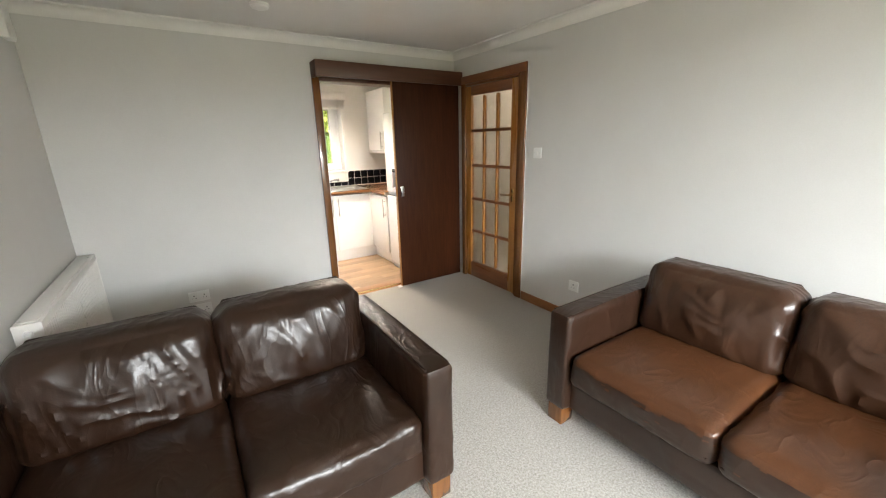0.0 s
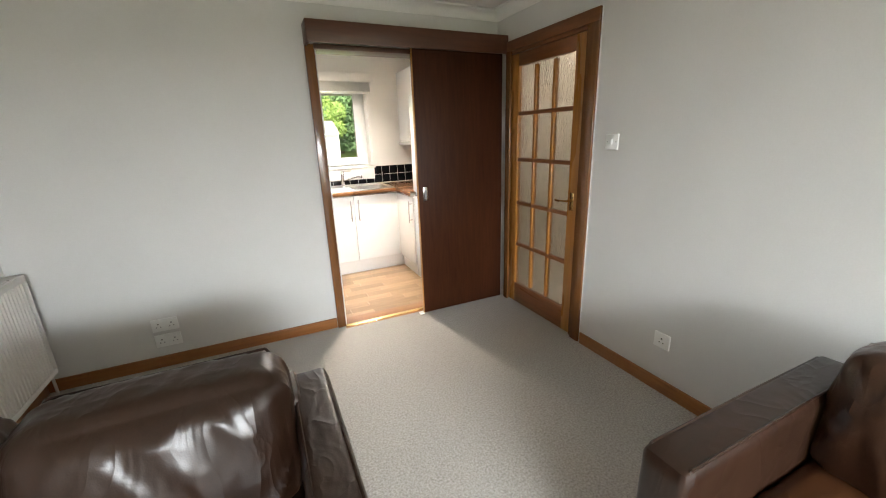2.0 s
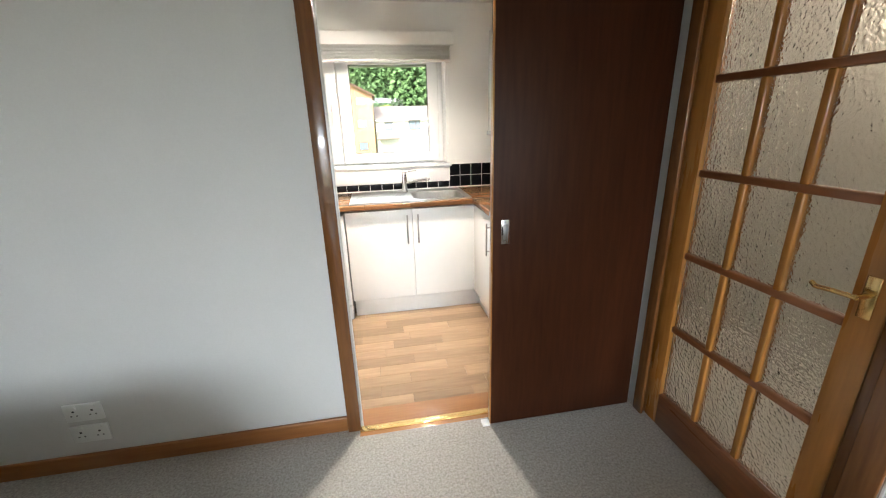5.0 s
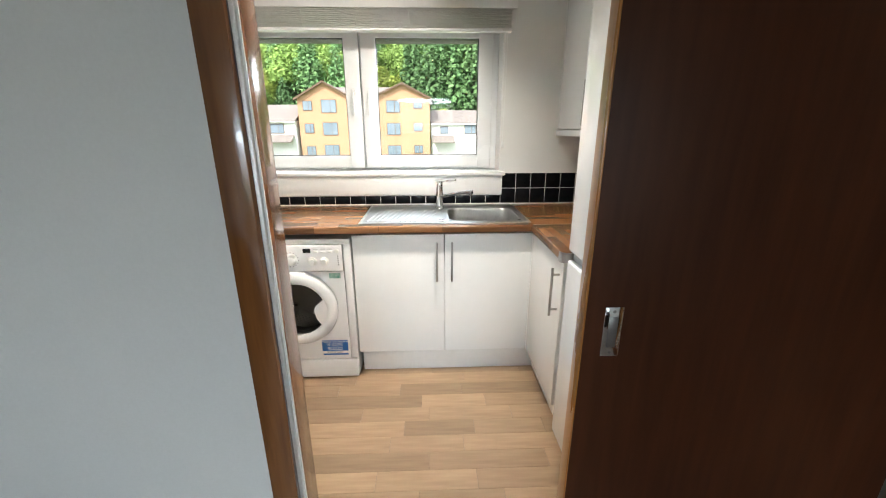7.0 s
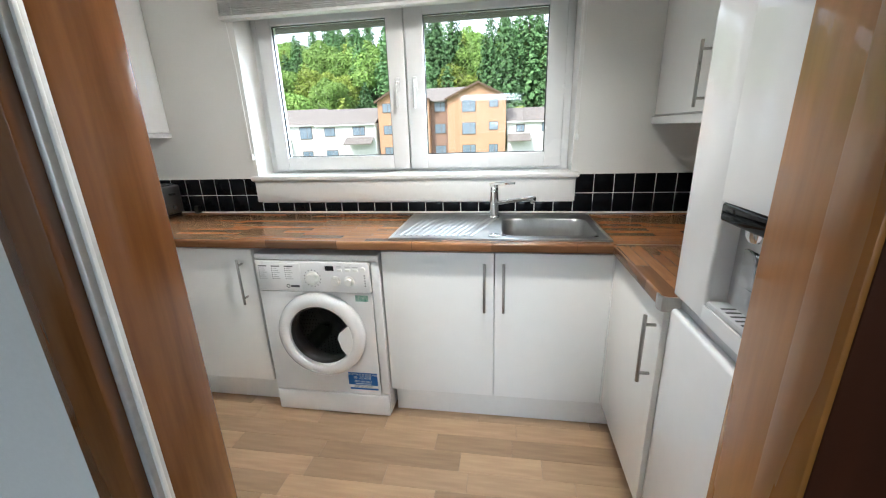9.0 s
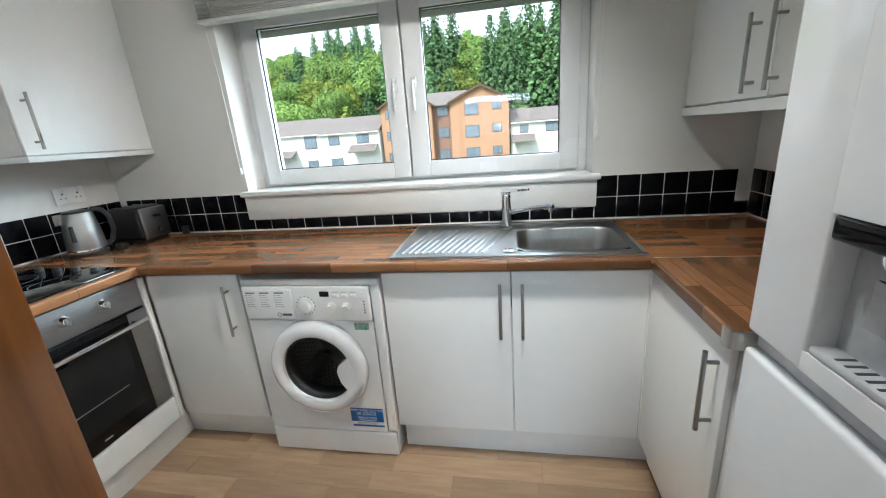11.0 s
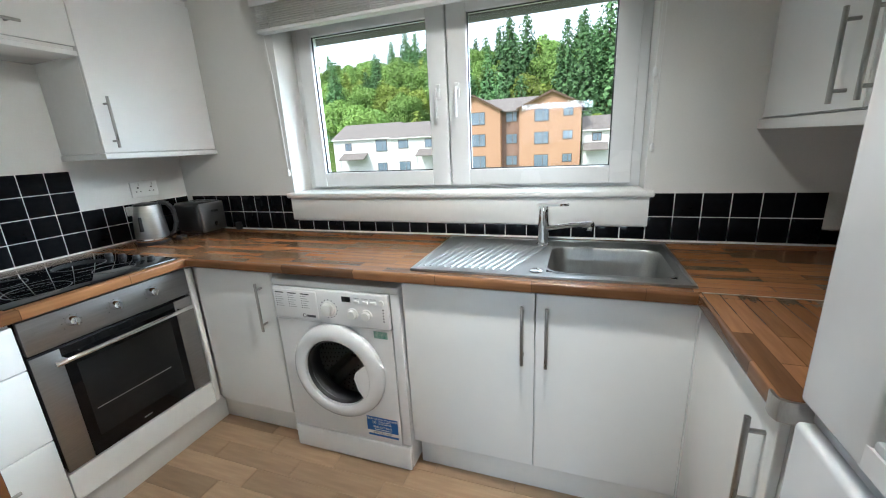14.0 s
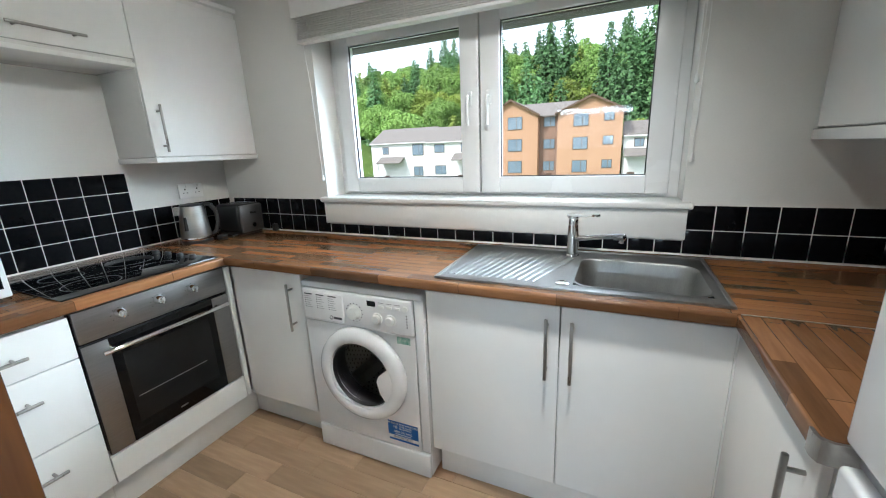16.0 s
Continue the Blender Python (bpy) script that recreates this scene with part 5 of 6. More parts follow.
for d in (-0.01, 0.01):
    part("pin", box(-0.512, -0.494, 5.145 + d - 0.003, 5.145 + d + 0.003, WT1 + 0.011, WT1 + 0.016, 0), BRASS, pl)
toa = thing("toaster", (-0.58, 5.33, WT1), "black and steel two-slot toaster in the corner", "toaster")
part("body", box(-0.70, -0.505, 5.245, 5.415, WT1 + 0.012, WT1 + 0.185, 0.022, 4), BLACKPLASTIC, toa)
part("end_panel", box(-0.508, -0.490, 5.252, 5.408, WT1 + 0.014, WT1 + 0.178, 0.008, 3), STEEL_DARK, toa, "brushed steel end panel")
for y in (5.30, 5.355):
    part("slot", box(-0.68, -0.535, y - 0.012, y + 0.012, WT1 + 0.178, WT1 + 0.1865, 0.001), BLACKGLASS, toa)
part("lever", box(-0.49, -0.468, 5.315, 5.345, WT1 + 0.125, WT1 + 0.138, 0.003), BLACKPLASTIC, toa)
part("dial", lathe([(0.016, 0), (0.014, 0.010), (0.0, 0.010)], (-0.490, 5.33, WT1 + 0.055), "X", 20), CHROME, toa)
part("foot", box(-0.695, -0.51, 5.255, 5.405, WT1, WT1 + 0.013, 0.002), BLACKPLASTIC, toa)
w = thing("cable_outlet", (-0.41, 5.43, WT1), "small black adaptor standing against the tiles", "adaptor")
part("housing", box(-0.425, -0.395, 5.405, 5.432, WT1, WT1 + 0.045, 0.005, 3), BLACKPLASTIC, w)
double_socket((LX, 5.195, 1.185), "x+", "white double socket over the kitchen worktop", "wall sockets")
mic = thing("microwave", (-0.52, 4.02, WT1), "white microwave oven with a dark control panel", "microwave")
part("body", box(LX + 0.04, -0.405, KY + 0.02, 4.222, WT1 + 0.01, WT1 + 0.262, 0.008, 3), APPLIANCE, mic)
part("front", box(-0.405, -0.388, KY + 0.02, 4.222, WT1 + 0.012, WT1 + 0.260, 0.006, 3), APPLIANCE, mic)
part("control_panel", box(-0.389, -0.3865, 4.115, 4.205, WT1 + 0.045, WT1 + 0.225, 0.001), BLACKGLASS, mic, "black control panel")
for r in range(5):
    for c in range(3):
        part("button", box(-0.3866, -0.3856, 4.128 + c * 0.025, 4.142 + c * 0.025, WT1 + 0.065 + r * 0.022, WT1 + 0.074 + r * 0.022, 0), PALEINK, mic, soft=False)
part("door_glass", box(-0.389, -0.3865, KY + 0.05, 4.095, WT1 + 0.045, WT1 + 0.225, 0.001), BLACKGLASS, mic, "dark glass door")
for x in (-0.74, -0.43):
    for y in (3.86, 4.19):
        part("foot", lathe([(0.014, 0.0), (0.014, 0.011)], (x, y, WT1), "Z", 14), BLACKPLASTIC, mic)

# ---- kitchen ceiling spotlight ----
BULB = bpy.data.materials.new("warm_bulb")
BULB.use_nodes = True
BULB.node_tree.nodes["Principled BSDF"].inputs["Emission Color"].default_value = (1.0, 0.72, 0.36, 1)
BULB.node_tree.nodes["Principled BSDF"].inputs["Emission Strength"].default_value = 9.0
sp = thing("ceiling_spotlight", (1.45, 4.45, CEILING), "chrome ceiling spotlight bar with warm lit bulbs", "ceiling light")
part("bar", box(1.29, 1.61, 4.43, 4.47, CEILING - 0.022, CEILING, 0.004, 3), CHROME, sp, "chrome mounting bar")
for x in (1.35, 1.55):
    head = part("spot_head", lathe([(0.010, 0.0), (0.012, -0.03), (0.030, -0.045), (0.034, -0.085), (0.031, -0.085), (0.027, -0.05), (0.0, -0.048)], (x, 4.45, CEILING - 0.021), "Z", 28), CHROME, sp, "chrome spot head")
    part("bulb", lathe([(0.026, -0.07), (0.024, -0.082), (0.0, -0.086)], (x, 4.45, CEILING - 0.021), "Z", 24), BULB, head, "warm glowing bulb")

# ---- outside: ground, houses, trees ----
GRASS = surf("grass", (0.05, 0.085, 0.02), (0.11, 0.16, 0.04), 0.9, 0.25, 0.3, fine=4.0, spec=0.1)
RENDER_W = surf("white_render", (0.62, 0.61, 0.59), (0.70, 0.69, 0.66), 0.85, 0.8, 0.05, fine=8)
RENDER_O = surf("orange_render", (0.38, 0.215, 0.125), (0.44, 0.26, 0.155), 0.85, 0.7, 0.05, fine=8)
BRICK_B = surf("brown_brick", (0.21, 0.13, 0.095), (0.27, 0.17, 0.125), 0.9, 2.0, 0.1, fine=10)
ROOF = surf("roof_tile", (0.12, 0.105, 0.095), (0.2, 0.175, 0.155), 0.85, 1.5, 0.2, (1, 1, 1), fine=6)
FASCIA = surf("brown_fascia", (0.09, 0.05, 0.03), (0.12, 0.07, 0.04), 0.6, 3, 0)
FARGLASS = surf("far_window_glass", (0.10, 0.14, 0.18), (0.22, 0.27, 0.32), 0.08, 0.6, 0.0)
WINFRAME = surf("far_window_frame", (0.10, 0.07, 0.05), (0.13, 0.09, 0.06), 0.5, 3, 0)


def hill(x, y):
    """The height of the ground outside."""
    z = -4.6
    if y > 66:
        z += (y - 66) * 0.29 * min(1.0, (y - 66) / 25.0)
    z = min(z, 34.0 + 0.02 * y)
    return z + 0.7 * noise.noise(Vector((x * 0.03, y * 0.03, 0.0))) * min(1.0, max(0.0, (y - 60) / 20))


own = bmesh.new()
xs = [-900, -400, -220] + list(range(-160, 121, 8)) + [180, 400, 900]
ys = [-600, -120, -20] + list(range(20, 241, 8)) + [320, 500, 1200]
grid = [[own.verts.new((x, y, hill(x, y))) for x in xs] for y in ys]
for r0, r1 in zip(grid, grid[1:]):
    for i in range(len(xs) - 1):
        own.faces.new((r0[i], r0[i + 1], r1[i + 1], r1[i]))
solid("ground", own, GRASS, "grassy ground rising to a wooded hillside", "ground")


def far_window(parent, x0, x1, z0, z1, y):
    w = part("window", box(x0, x1, y - 0.05, y + 0.02, z0, z1, 0), WINFRAME, parent, "dark framed window", soft=False)
    mid = x0 + (x1 - x0) * 0.6
    for a, b in ((x0 + 0.09, mid - 0.04), (mid + 0.04, x1 - 0.09)):
        part("pane", box(a, b, y - 0.075, y - 0.045, z0 + 0.09, z1 - 0.09, 0), FARGLASS, w, soft=False)


def gable_wall(x0, x1, y0, y1, zb, ze, zp, xp):
    return prism([(x0, zb), (x1, zb), (x1, ze), (xp, zp), (x0, ze)], y0, y1, None, XZ_ALONG_Y)


def roof_slabs(x0, x1, xp, y0, y1, ze, zp, over=0.35, th=0.16):
    """A pitched roof with its ridge along y."""
    bm = None
    for xe, s in ((x0, -1), (x1, 1)):
        slope = (zp - ze) / abs(xp - xe)
        xo = xe + s * over
        zo = ze - slope * over
        bm = prism([(xo, zo), (xp, zp), (xp, zp + th), (xo, zo + th)], y0, y1, bm, XZ_ALONG_Y)
    return bm


def roof_along_x(x0, x1, y0, y1, ze, zp, over=0.35, th=0.16):
    """A pitched roof with its ridge along x."""
    yp = (y0 + y1) / 2
    bm = None
    for ye, s in ((y0, -1), (y1, 1)):
        slope = (zp - ze) / abs(yp - ye)
        yo, zo = ye + s * over, ze - slope * over
        bm = prism([(yo, zo), (yp, zp), (yp, zp + th), (yo, zo + th)], x0, x1, bm, YZ_ALONG_X)
    return bm


flats = thing("apartment_building", (-7, 64, -4.6), "orange rendered block of flats with brown roof", "building")
part("wall", gable_wall(-16.6, -9.15, 60, 70, -4.8, 5.45, 7.5, -12.9), RENDER_O, flats, soft=False)
part("wall", gable_wall(-6.5, 1.55, 60, 70, -4.8, 5.45, 7.3, -2.2), RENDER_O, flats, soft=False)
part("stair_wall", box(-9.15, -6.5, 61.2, 70, -4.8, 5.2, 0), BRICK_B, flats, "brown brick stair tower", soft=False)
part("roof", roof_slabs(-16.6, -9.15, -12.9, 59.6, 70.4, 5.45, 7.5), ROOF, flats, "brown tiled gable roof", soft=False)
part("roof", roof_slabs(-6.5, 1.55, -2.2, 59.6, 70.4, 5.45, 7.3), ROOF, flats, "brown tiled gable roof", soft=False)
part("roof", roof_along_x(-13.5, -2.0, 60.9, 70.0, 5.3, 7.25), ROOF, flats, soft=False)
for xp, xe, ze, zp in ((-12.9, -16.95, 5.25, 7.5), (-12.9, -8.8, 5.25, 7.5), (-2.2, -6.85, 5.25, 7.3), (-2.2, 1.9, 5.25, 7.3)):
    part("barge_board", prism([(xe, ze - 0.05), (xp, zp - 0.05), (xp, zp + 0.22), (xe, ze + 0.22)], 59.5, 59.6, None, XZ_ALONG_Y), FASCIA, flats, "dark brown barge board", soft=False)
for z in (3.6, 0.62, -2.4):
    far_window(flats, -15.9, -14.6, z + 0.3, z + 1.6, 60)
    far_window(flats, -13.4, -11.3, z, z + 1.75, 60)
    far_window(flats, -4.5, -2.55, z, z + 1.65, 60)
    far_window(flats, -0.75, 0.55, z + 0.5, z + 1.65, 60)
    far_window(flats, -8.6, -6.95, z + 0.2, z + 1.6, 61.2)
part("door", box(-8.3, -7.3, 61.1, 61.2, -4.6, -2.5, 0), FASCIA, flats, soft=False)


def terrace(label, x0, x1, y0, y1, ze, zp, wins, porch, group="white terrace"):
    h = thing("terraced_house", ((x0 + x1) / 2, (y0 + y1) / 2, -4.6), label, "house", group)
    part("wall", box(x0, x1, y0, y1, -4.8, ze, 0), RENDER_W, h, soft=False)
    part("roof", roof_along_x(x0 - 0.1, x1 + 0.1, y0, y1, ze, zp), ROOF, h, "grey-brown tiled roof", soft=False)
    part("gutter", box(x0, x1, y0 - 0.42, y0 - 0.30, ze - 0.22, ze - 0.08, 0), PLASTICW, h, soft=False)
    for a, b, c, d in wins:
        far_window(h, a, b, c, d, y0)
    if porch:
        a, b, z = porch
        part("porch_roof", prism([(y0 - 1.7, z - 0.9), (y0, z), (y0, z + 0.14), (y0 - 1.7, z - 0.76)], a, b, None, YZ_ALONG_X), ROOF, h, "small tiled porch roof", soft=False)
        part("porch_post", box(a + 0.1, a + 0.25, y0 - 1.55, y0 - 1.4, -4.6, z - 0.85, 0), RENDER_W, h, soft=False)
        part("door", box(a + 0.5, a + 1.4, y0 - 0.06, y0, -4.6, -2.5, 0), FASCIA, h, soft=False)
    part("downpipe", box(x1 - 0.12, x1 - 0.02, y0 - 0.1, y0, -4.6, ze, 0), PLASTICW, h, soft=False)
    return h


terrace("white rendered terraced house with a tiled roof", -36.8, -26.3, 60, 69, 2.75, 4.95, [(-29.0, -27.0, 0.6, 2.4), (-34.6, -33.4, 0.9, 2.1), (-28.9, -27.2, -2.6, -1.1)], (-35.0, -30.5, 0.35))
terrace("white rendered terraced house with a tiled roof", -26.2, -17.0, 59.6, 68.6, 2.6, 4.75, [(-24.9, -23.2, 0.9, 2.2), (-20.5, -18.6, 0.9, 2.2), (-24.9, -23.0, -2.4, -1.0)], (-21.5, -17.3, 0.6))
terrace("white rendered terraced house beside the flats", 1.75, 12.0, 61, 70, 2.25, 4.0, [(3.0, 4.2, 0.7, 1.8), (6.5, 8.2, 0.7, 2.0)], (1.9, 5.0, 0.4))
terrace("low white house with a hipped tiled roof", -46.0, -35.6, 46, 54, -0.2, 2.2, [(-37.5, -36.2, -2.2, -0.9)], None)

BARK = surf("bark", (0.05, 0.035, 0.025), (0.09, 0.065, 0.045), 0.95, 3, 0.4)


def leaf_material(name, c1, c2):
    m = surf(name, c1, c2, 0.65, 0.35, 0.0, fine=3.0, rand=0.30, spec=0.2)
    n, l = m.node_tree.nodes, m.node_tree.links
    b = n["Principled BSDF"]
    old = b.inputs["Base Color"].links[0].from_socket
    geo, mr, hsv = n.new("ShaderNodeNewGeometry"), n.new("ShaderNodeMapRange"), n.new("ShaderNodeHueSaturation")
    mr.inputs["To Min"].default_value, mr.inputs["To Max"].default_value = 0.65, 1.5
    l.new(geo.outputs["Random Per Island"], mr.inputs["Value"])
    l.new(mr.outputs[0], hsv.inputs["Value"])
    l.new(old, hsv.inputs["Color"])
    l.new(hsv.outputs[0], b.inputs["Base Color"])
    return m


LEAF = {"conifer": leaf_material("conifer_needles", (0.060, 0.135, 0.050), (0.120, 0.215, 0.080)),
        "broadleaf": leaf_material("broadleaf_leaves", (0.12, 0.215, 0.050), (0.21, 0.31, 0.075)),
        "golden": leaf_material("pale_leaves", (0.17, 0.23, 0.04), (0.26, 0.32, 0.065))}


def clumps(centres, normals, sizes, rng):
    """Small bent leaf sprays, each a pair of triangles, facing outward."""
    verts, faces = [], []
    for c, nn, s in zip(centres, normals, sizes):
        nn = nn / (np.linalg.norm(nn) + 1e-9)
        t = np.cross(nn, rng.normal(size=3))
        t /= np.linalg.norm(t) + 1e-9
        u = np.cross(nn, t)
        k = len(verts)
        verts += [tuple(c - t * s * 0.6), tuple(c + u * s * 0.5 + nn * s * 0.2), tuple(c + t * s * 0.7 - nn * s * 0.15), tuple(c - u * s * 0.55)]
        faces += [(k, k + 1, k + 2), (k, k + 2, k + 3)]
    return verts, faces


def raw_mesh(name, verts, faces, material):
    me = bpy.data.meshes.new(name)
    me.from_pydata(verts, [], faces)
    me.materials.append(material)
    return me


def conifer(seed, h, r):
    rng = np.random.default_rng(seed)
    cs, ns, ss = [], [], []
    levels = int(h * 1.7)
    limb = bmesh.new()
    for i in range(levels):
        f = (i + 0.5) / levels
        z = h * (0.07 + 0.92 * f)
        rr = r * 1.2 * (1 - f) ** 0.62 * rng.uniform(0.78, 1.14) + 0.25
        nb = max(6, int(13 * (1 - f) + 5))
        for b in range(nb):
            a = 2 * math.pi * (b + rng.uniform(-0.3, 0.3)) / nb + i * 0.7
            reach = rr * rng.uniform(0.75, 1.1)
            if b % 3 == 0 and f < 0.8:
                rod((0, 0, z), (reach * 0.8 * math.cos(a), reach * 0.8 * math.sin(a), z - reach * 0.15), 0.05, 4, limb, 0.01)
            for q in np.linspace(0.25, 1.0, max(4, int(reach * 6.4))):
                d = reach * q
                c = np.array([d * math.cos(a), d * math.sin(a), z - 0.28 * d + 0.1 * d * q]) + rng.normal(size=3) * 0.14
                cs.append(c)
                ns.append(np.array([math.cos(a) * 0.9, math.sin(a) * 0.9, 0.65]) + rng.normal(size=3) * 0.4)
                ss.append(rng.uniform(0.30, 0.62) * (0.75 + 0.25 * (1 - f)))
    return clumps(cs, ns, ss, rng), limb


def broadleaf(seed, h, r):
    rng = np.random.default_rng(seed)
    cs, ns, ss = [], [], []
    limb = bmesh.new()
    lobes = [(np.array([0, 0, h * 0.62]), r * 0.72)]
    for i in range(15):
        a, e = rng.uniform(0, 2 * math.pi), rng.uniform(-0.5, 1.2)
        c = np.array([math.cos(a) * math.cos(e), math.sin(a) * math.cos(e), math.sin(e) * 1.15]) * r * rng.uniform(0.5, 0.75) + np.array([0, 0, h * 0.58])
        lobes.append((c, r * rng.uniform(0.28, 0.46)))
        rod((0, 0, h * 0.25), tuple(c), 0.14, 5, limb, 0.03)
    for c0, lr in lobes:
        for _ in range(int(lr * lr * 190)):
            d = rng.normal(size=3)
            d /= np.linalg.norm(d)
            if d[2] < -0.55:
                continue
            cs.append(c0 + d * lr * rng.uniform(0.78, 1.06))
            ns.append(d + rng.normal(size=3) * 0.4)
            ss.append(rng.uniform(0.18, 0.40))
    return clumps(cs, ns, ss, rng), limb


def tree(kind, seed, h, r, leaf, label, group):
    t = thing("conifer_tree" if kind == "conifer" else "broadleaf_tree", (0, 0, 0), label, "tree", group)
    (verts, faces), limb = (conifer if kind == "conifer" else broadleaf)(seed, h, r)
    trunk = rod((0, 0, -0.5), (0, 0, h * (0.95 if kind == "conifer" else 0.6)), h * 0.016 + 0.08, 9, limb, 0.04)
    part("trunk", trunk, BARK, t)
    crown = new("crown", raw_mesh("crown", verts, faces, LEAF[leaf]))
    crown.parent = t
    return t


KINDS = [tree("conifer", 11, 19.0, 3.1, "conifer", "dark green spruce on the hillside", "hillside conifers"),
         tree("conifer", 12, 15.0, 3.0, "conifer", "dark green fir on the hillside", "hillside conifers"),
         tree("conifer", 13, 22.0, 3.8, "conifer", "tall dark green spruce on the hillside", "hillside conifers"),
         tree("broadleaf", 21, 12.0, 5.0, "broadleaf", "round leafy green tree on the hillside", "hillside broadleaf trees"),
         tree("broadleaf", 22, 10.0, 4.0, "golden", "pale yellow-green leafy tree on the hillside", "hillside broadleaf trees"),
         tree("conifer", 14, 11.0, 2.5, "golden", "yellow-green conifer on the hillside", "hillside conifers")]


def plant(kind, x, y, size, turn):
    m = pose(x, y, hill(x, y) - 0.2, 0, 0, turn)
    ob = copy_thing(KINDS[kind], m)
    ob.scale = (size, size, size * 1.02)
    return ob


rng = random.Random(5)
PLACED = [(3, -37.5, 73.0, 1.12), (3, -43, 80, 1.0), (5, -30.0, 80.0, 0.95), (1, -26.5, 84.0, 0.80), (4, -29, 76.5, 0.62), (0, -31, 95.0, 1.02), (0, -23.0, 90.0, 1.1),
          (1, -13.0, 80.0, 1.05), (1, -9.5, 83.0, 0.95), (0, -16.5, 86.0, 0.95), (5, -5.5, 86.0, 1.05), (4, -4.0, 78.0, 0.85), (2, 1.8, 77.0, 1.0), (2, 5.4, 79.0, 1.18), (2, -1.5, 88.0, 0.98), (4, 4.0, 72.5, 0.85),
          (2, 9.5, 78.0, 1.1), (3, 13.0, 80.0, 1.0), (0, 16.5, 82.0, 1.0), (2, 21.0, 84.0, 1.0), (3, -50.0, 84.0, 1.1), (0, -55.0, 90.0, 1.0), (3, -36.0, 88.0, 1.0)]
for i, (k, x, y, s) in enumerate(PLACED):
    plant(k, x, y, s, i * 67)
for row in range(6):
    y = 96 + row * 9
    x = -72.0 - row * 5
    while x < 34 + row * 3:
        gap = -24.5 < x * 96 / y < -20.5 and row < 1
        k = rng.choice([0, 3, 1, 4, 3, 5, 4, 5, 0, 3])
        if not gap:
            s = rng.uniform(0.9, 1.22) * (1.12 if k in (3, 5) else 1.0)
            plant(k, x + rng.uniform(-1.2, 1.2), y + rng.uniform(-3, 3), s, rng.uniform(0, 360))
        x += rng.uniform(4.2, 6.4)
for ob in KINDS:
    ob.matrix_basis = pose(-70 - 6 * KINDS.index(ob), 92, hill(-70 - 6 * KINDS.index(ob), 92) - 0.2)

# ---- floor planks and wall tiles ----
floor_set = thing("floor", (0.8, 4.4, 0), "pale oak wood-effect plank flooring in the kitchen", "floor", kind="structure")
PW, PL = 0.098, 0.62
me_plank = {}


def plank_mesh(length):
    key = round(length, 3)
    if key not in me_plank:
        bm = box(0, key - 0.0012, 0, PW - 0.0012, -0.006, 0.0, 0.0012, 1)
        me = bpy.data.meshes.new("plank")
        bm.to_mesh(me)
        bm.free()
        me.materials.append(PLANK)
        me_plank[key] = me
    return me_plank[key]


prng = random.Random(9)
y, row = KY + 0.012, 0
while y < 4.97:
    x = -0.235 - prng.choice([0.0, 0.12, 0.24, 0.36, 0.48]) - 0.02
    while x < 1.95:
        ln = prng.choice([0.34, 0.42, 0.52, 0.62])
        if x + ln > -0.3:
            p = new("plank", plank_mesh(ln))
            p.parent = floor_set
            p.matrix_basis = Matrix.Translation((x - 0.8, y - 4.4, 0.0))
        x += ln
    y += PW
    row += 1

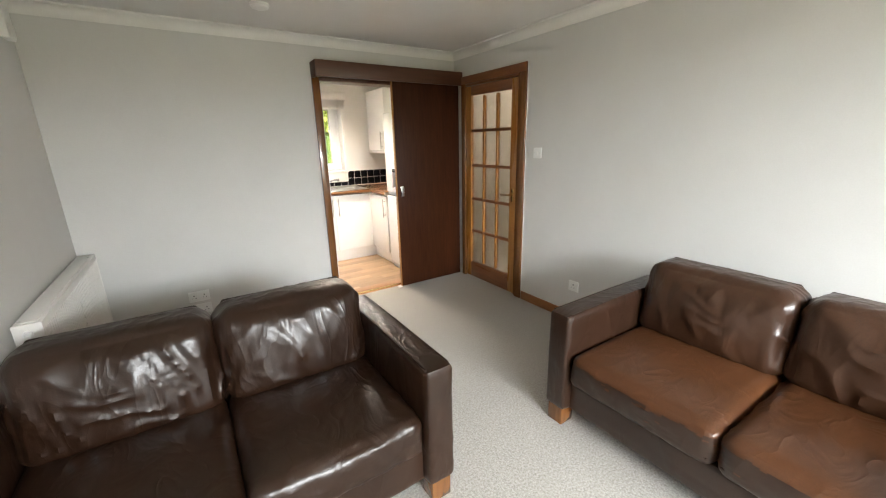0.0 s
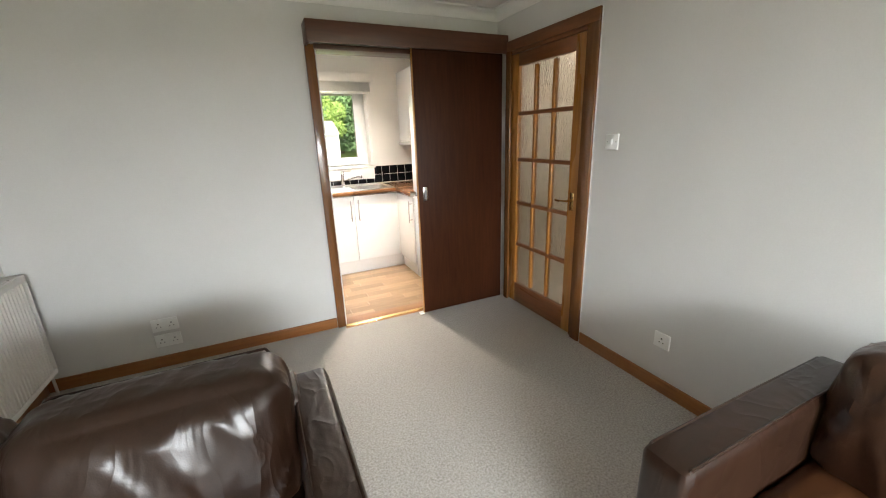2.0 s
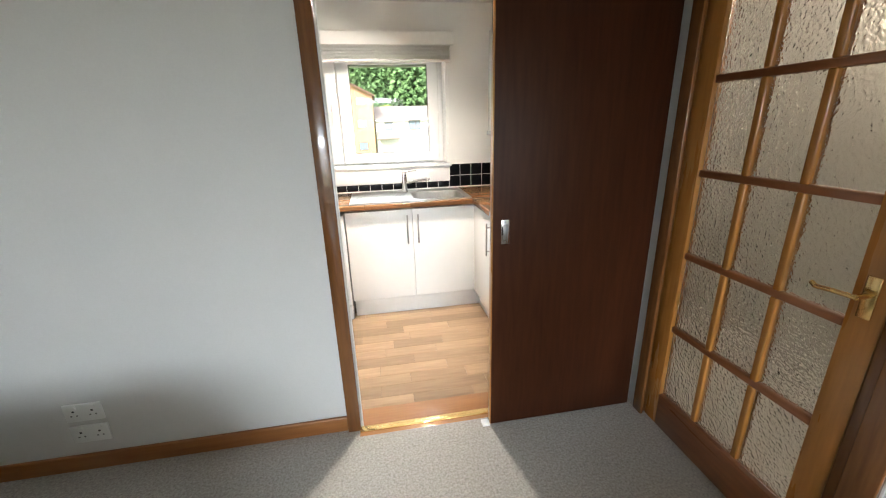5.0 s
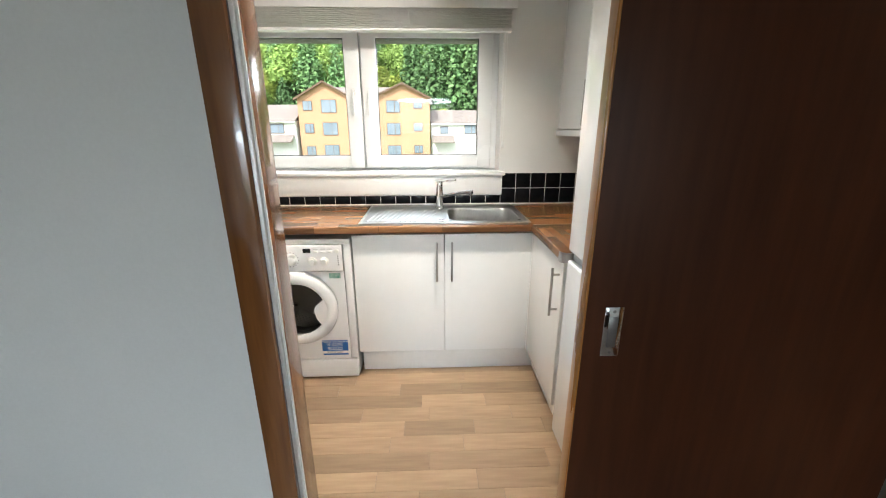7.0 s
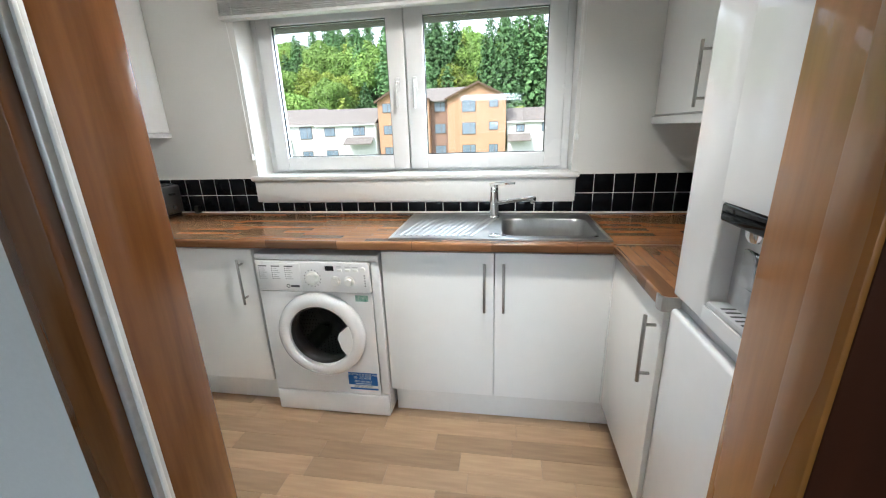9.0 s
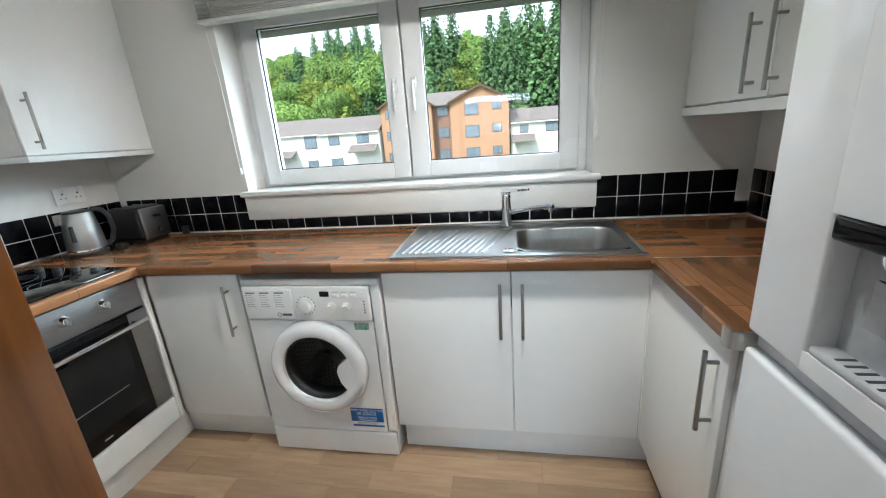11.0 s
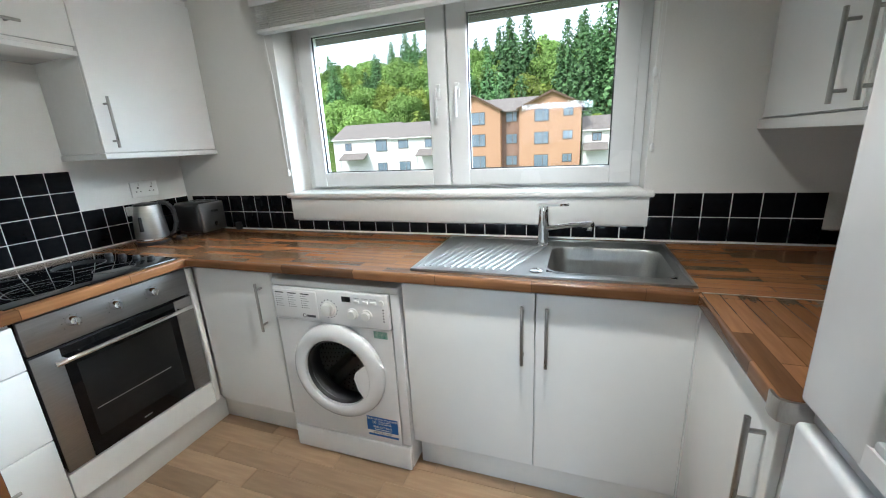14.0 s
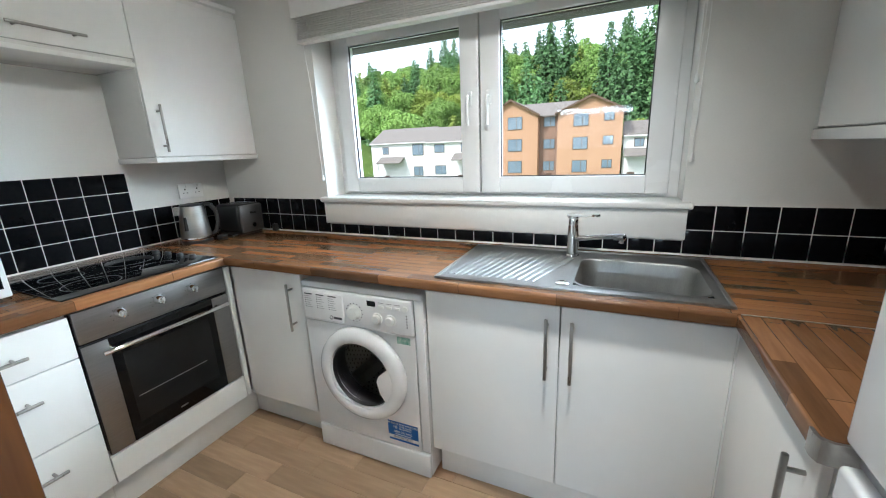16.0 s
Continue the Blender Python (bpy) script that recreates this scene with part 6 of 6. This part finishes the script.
TS = 0.0985
bm = box(0.0017, TS - 0.0017, -0.0062, 0.0, 0.0017, TS - 0.0017, 0.0014, 2)
tile_me = bpy.data.meshes.new("tile")
smooth(bm, 60)
bm.to_mesh(tile_me)
bm.free()
tile_me.materials.append(TILE)
cut_me = bpy.data.meshes.new("tile")
bm = box(0.0017, TS - 0.0017, -0.0062, 0.0, 0.0017, 0.0535, 0.0016, 2)
smooth(bm, 60)
bm.to_mesh(cut_me)
bm.free()
cut_me.materials.append(TILE)
TZ = WT1 + 0.006


def tiled(name, label, m, cols, grout_boxes):
    """cols: (first, last, rows) runs of tiles along the wall's own x axis."""
    w = new(name)
    w.matrix_basis = m
    tagged(w, label, "tiling", "", "structure")
    bm = None
    for x0, x1, z0, z1 in grout_boxes:
        bm = box(x0, x1, -0.0045, 0.0, z0, z1, 0, bm=bm)
    me = bpy.data.meshes.new("grout")
    bm.to_mesh(me)
    bm.free()
    me.materials.append(GROUT)
    g = new("grout", me)
    g.parent = w
    for x, z, me in cols:
        t = new("tile", me)
        t.parent = w
        t.matrix_basis = Matrix.Translation((x, 0, z))
    return w


cells = []
for i in range(-8, 25):
    x = 0.017 + (i) * TS
    under = -0.02 < x + TS / 2 < 1.80
    if x + TS > KRX or x < LX:
        continue
    for j in range(2):
        if under and j == 1:
            continue
        cells.append((x, TZ + j * TS, cut_me if under else tile_me))
tiled("wall_tiles_north", "glossy black square tiles with pale grout under the window", pose(0, WY, 0), cells, [(LX, KRX, TZ - 0.006, TZ + 0.055), (LX, -0.004, TZ, TZ + 2 * TS), (1.796, KRX, TZ, TZ + 2 * TS)])
# left wall: local x runs along -y from the window corner
cells = []
for i in range(16):
    rows_here = 2 if i < 6 else 4
    for j in range(rows_here):
        cells.append((-(i + 1) * TS - 0.004, TZ + j * TS, tile_me))
tiled("wall_tiles_west", "glossy black square tiles behind the hob and kettle", Matrix.Translation((LX, WY + 0.020, 0)) @ Matrix.Rotation(radians(90), 4, "Z"), cells,
      [(-6 * TS - 0.006, -0.021, TZ - 0.006, TZ + 2 * TS), (-16 * TS - 0.006, -6 * TS - 0.006, TZ - 0.006, TZ + 4 * TS)])
cells = []
for i in range(11):
    for j in range(2):
        cells.append((i * TS + 0.004, TZ + j * TS, tile_me))
tiled("wall_tiles_east", "glossy black square tiles beside the window", Matrix.Translation((KRX, WY - 0.006, 0)) @ Matrix.Rotation(radians(-90), 4, "Z"), cells, [(0, 11 * TS + 0.004, TZ - 0.006, TZ + 2 * TS)])
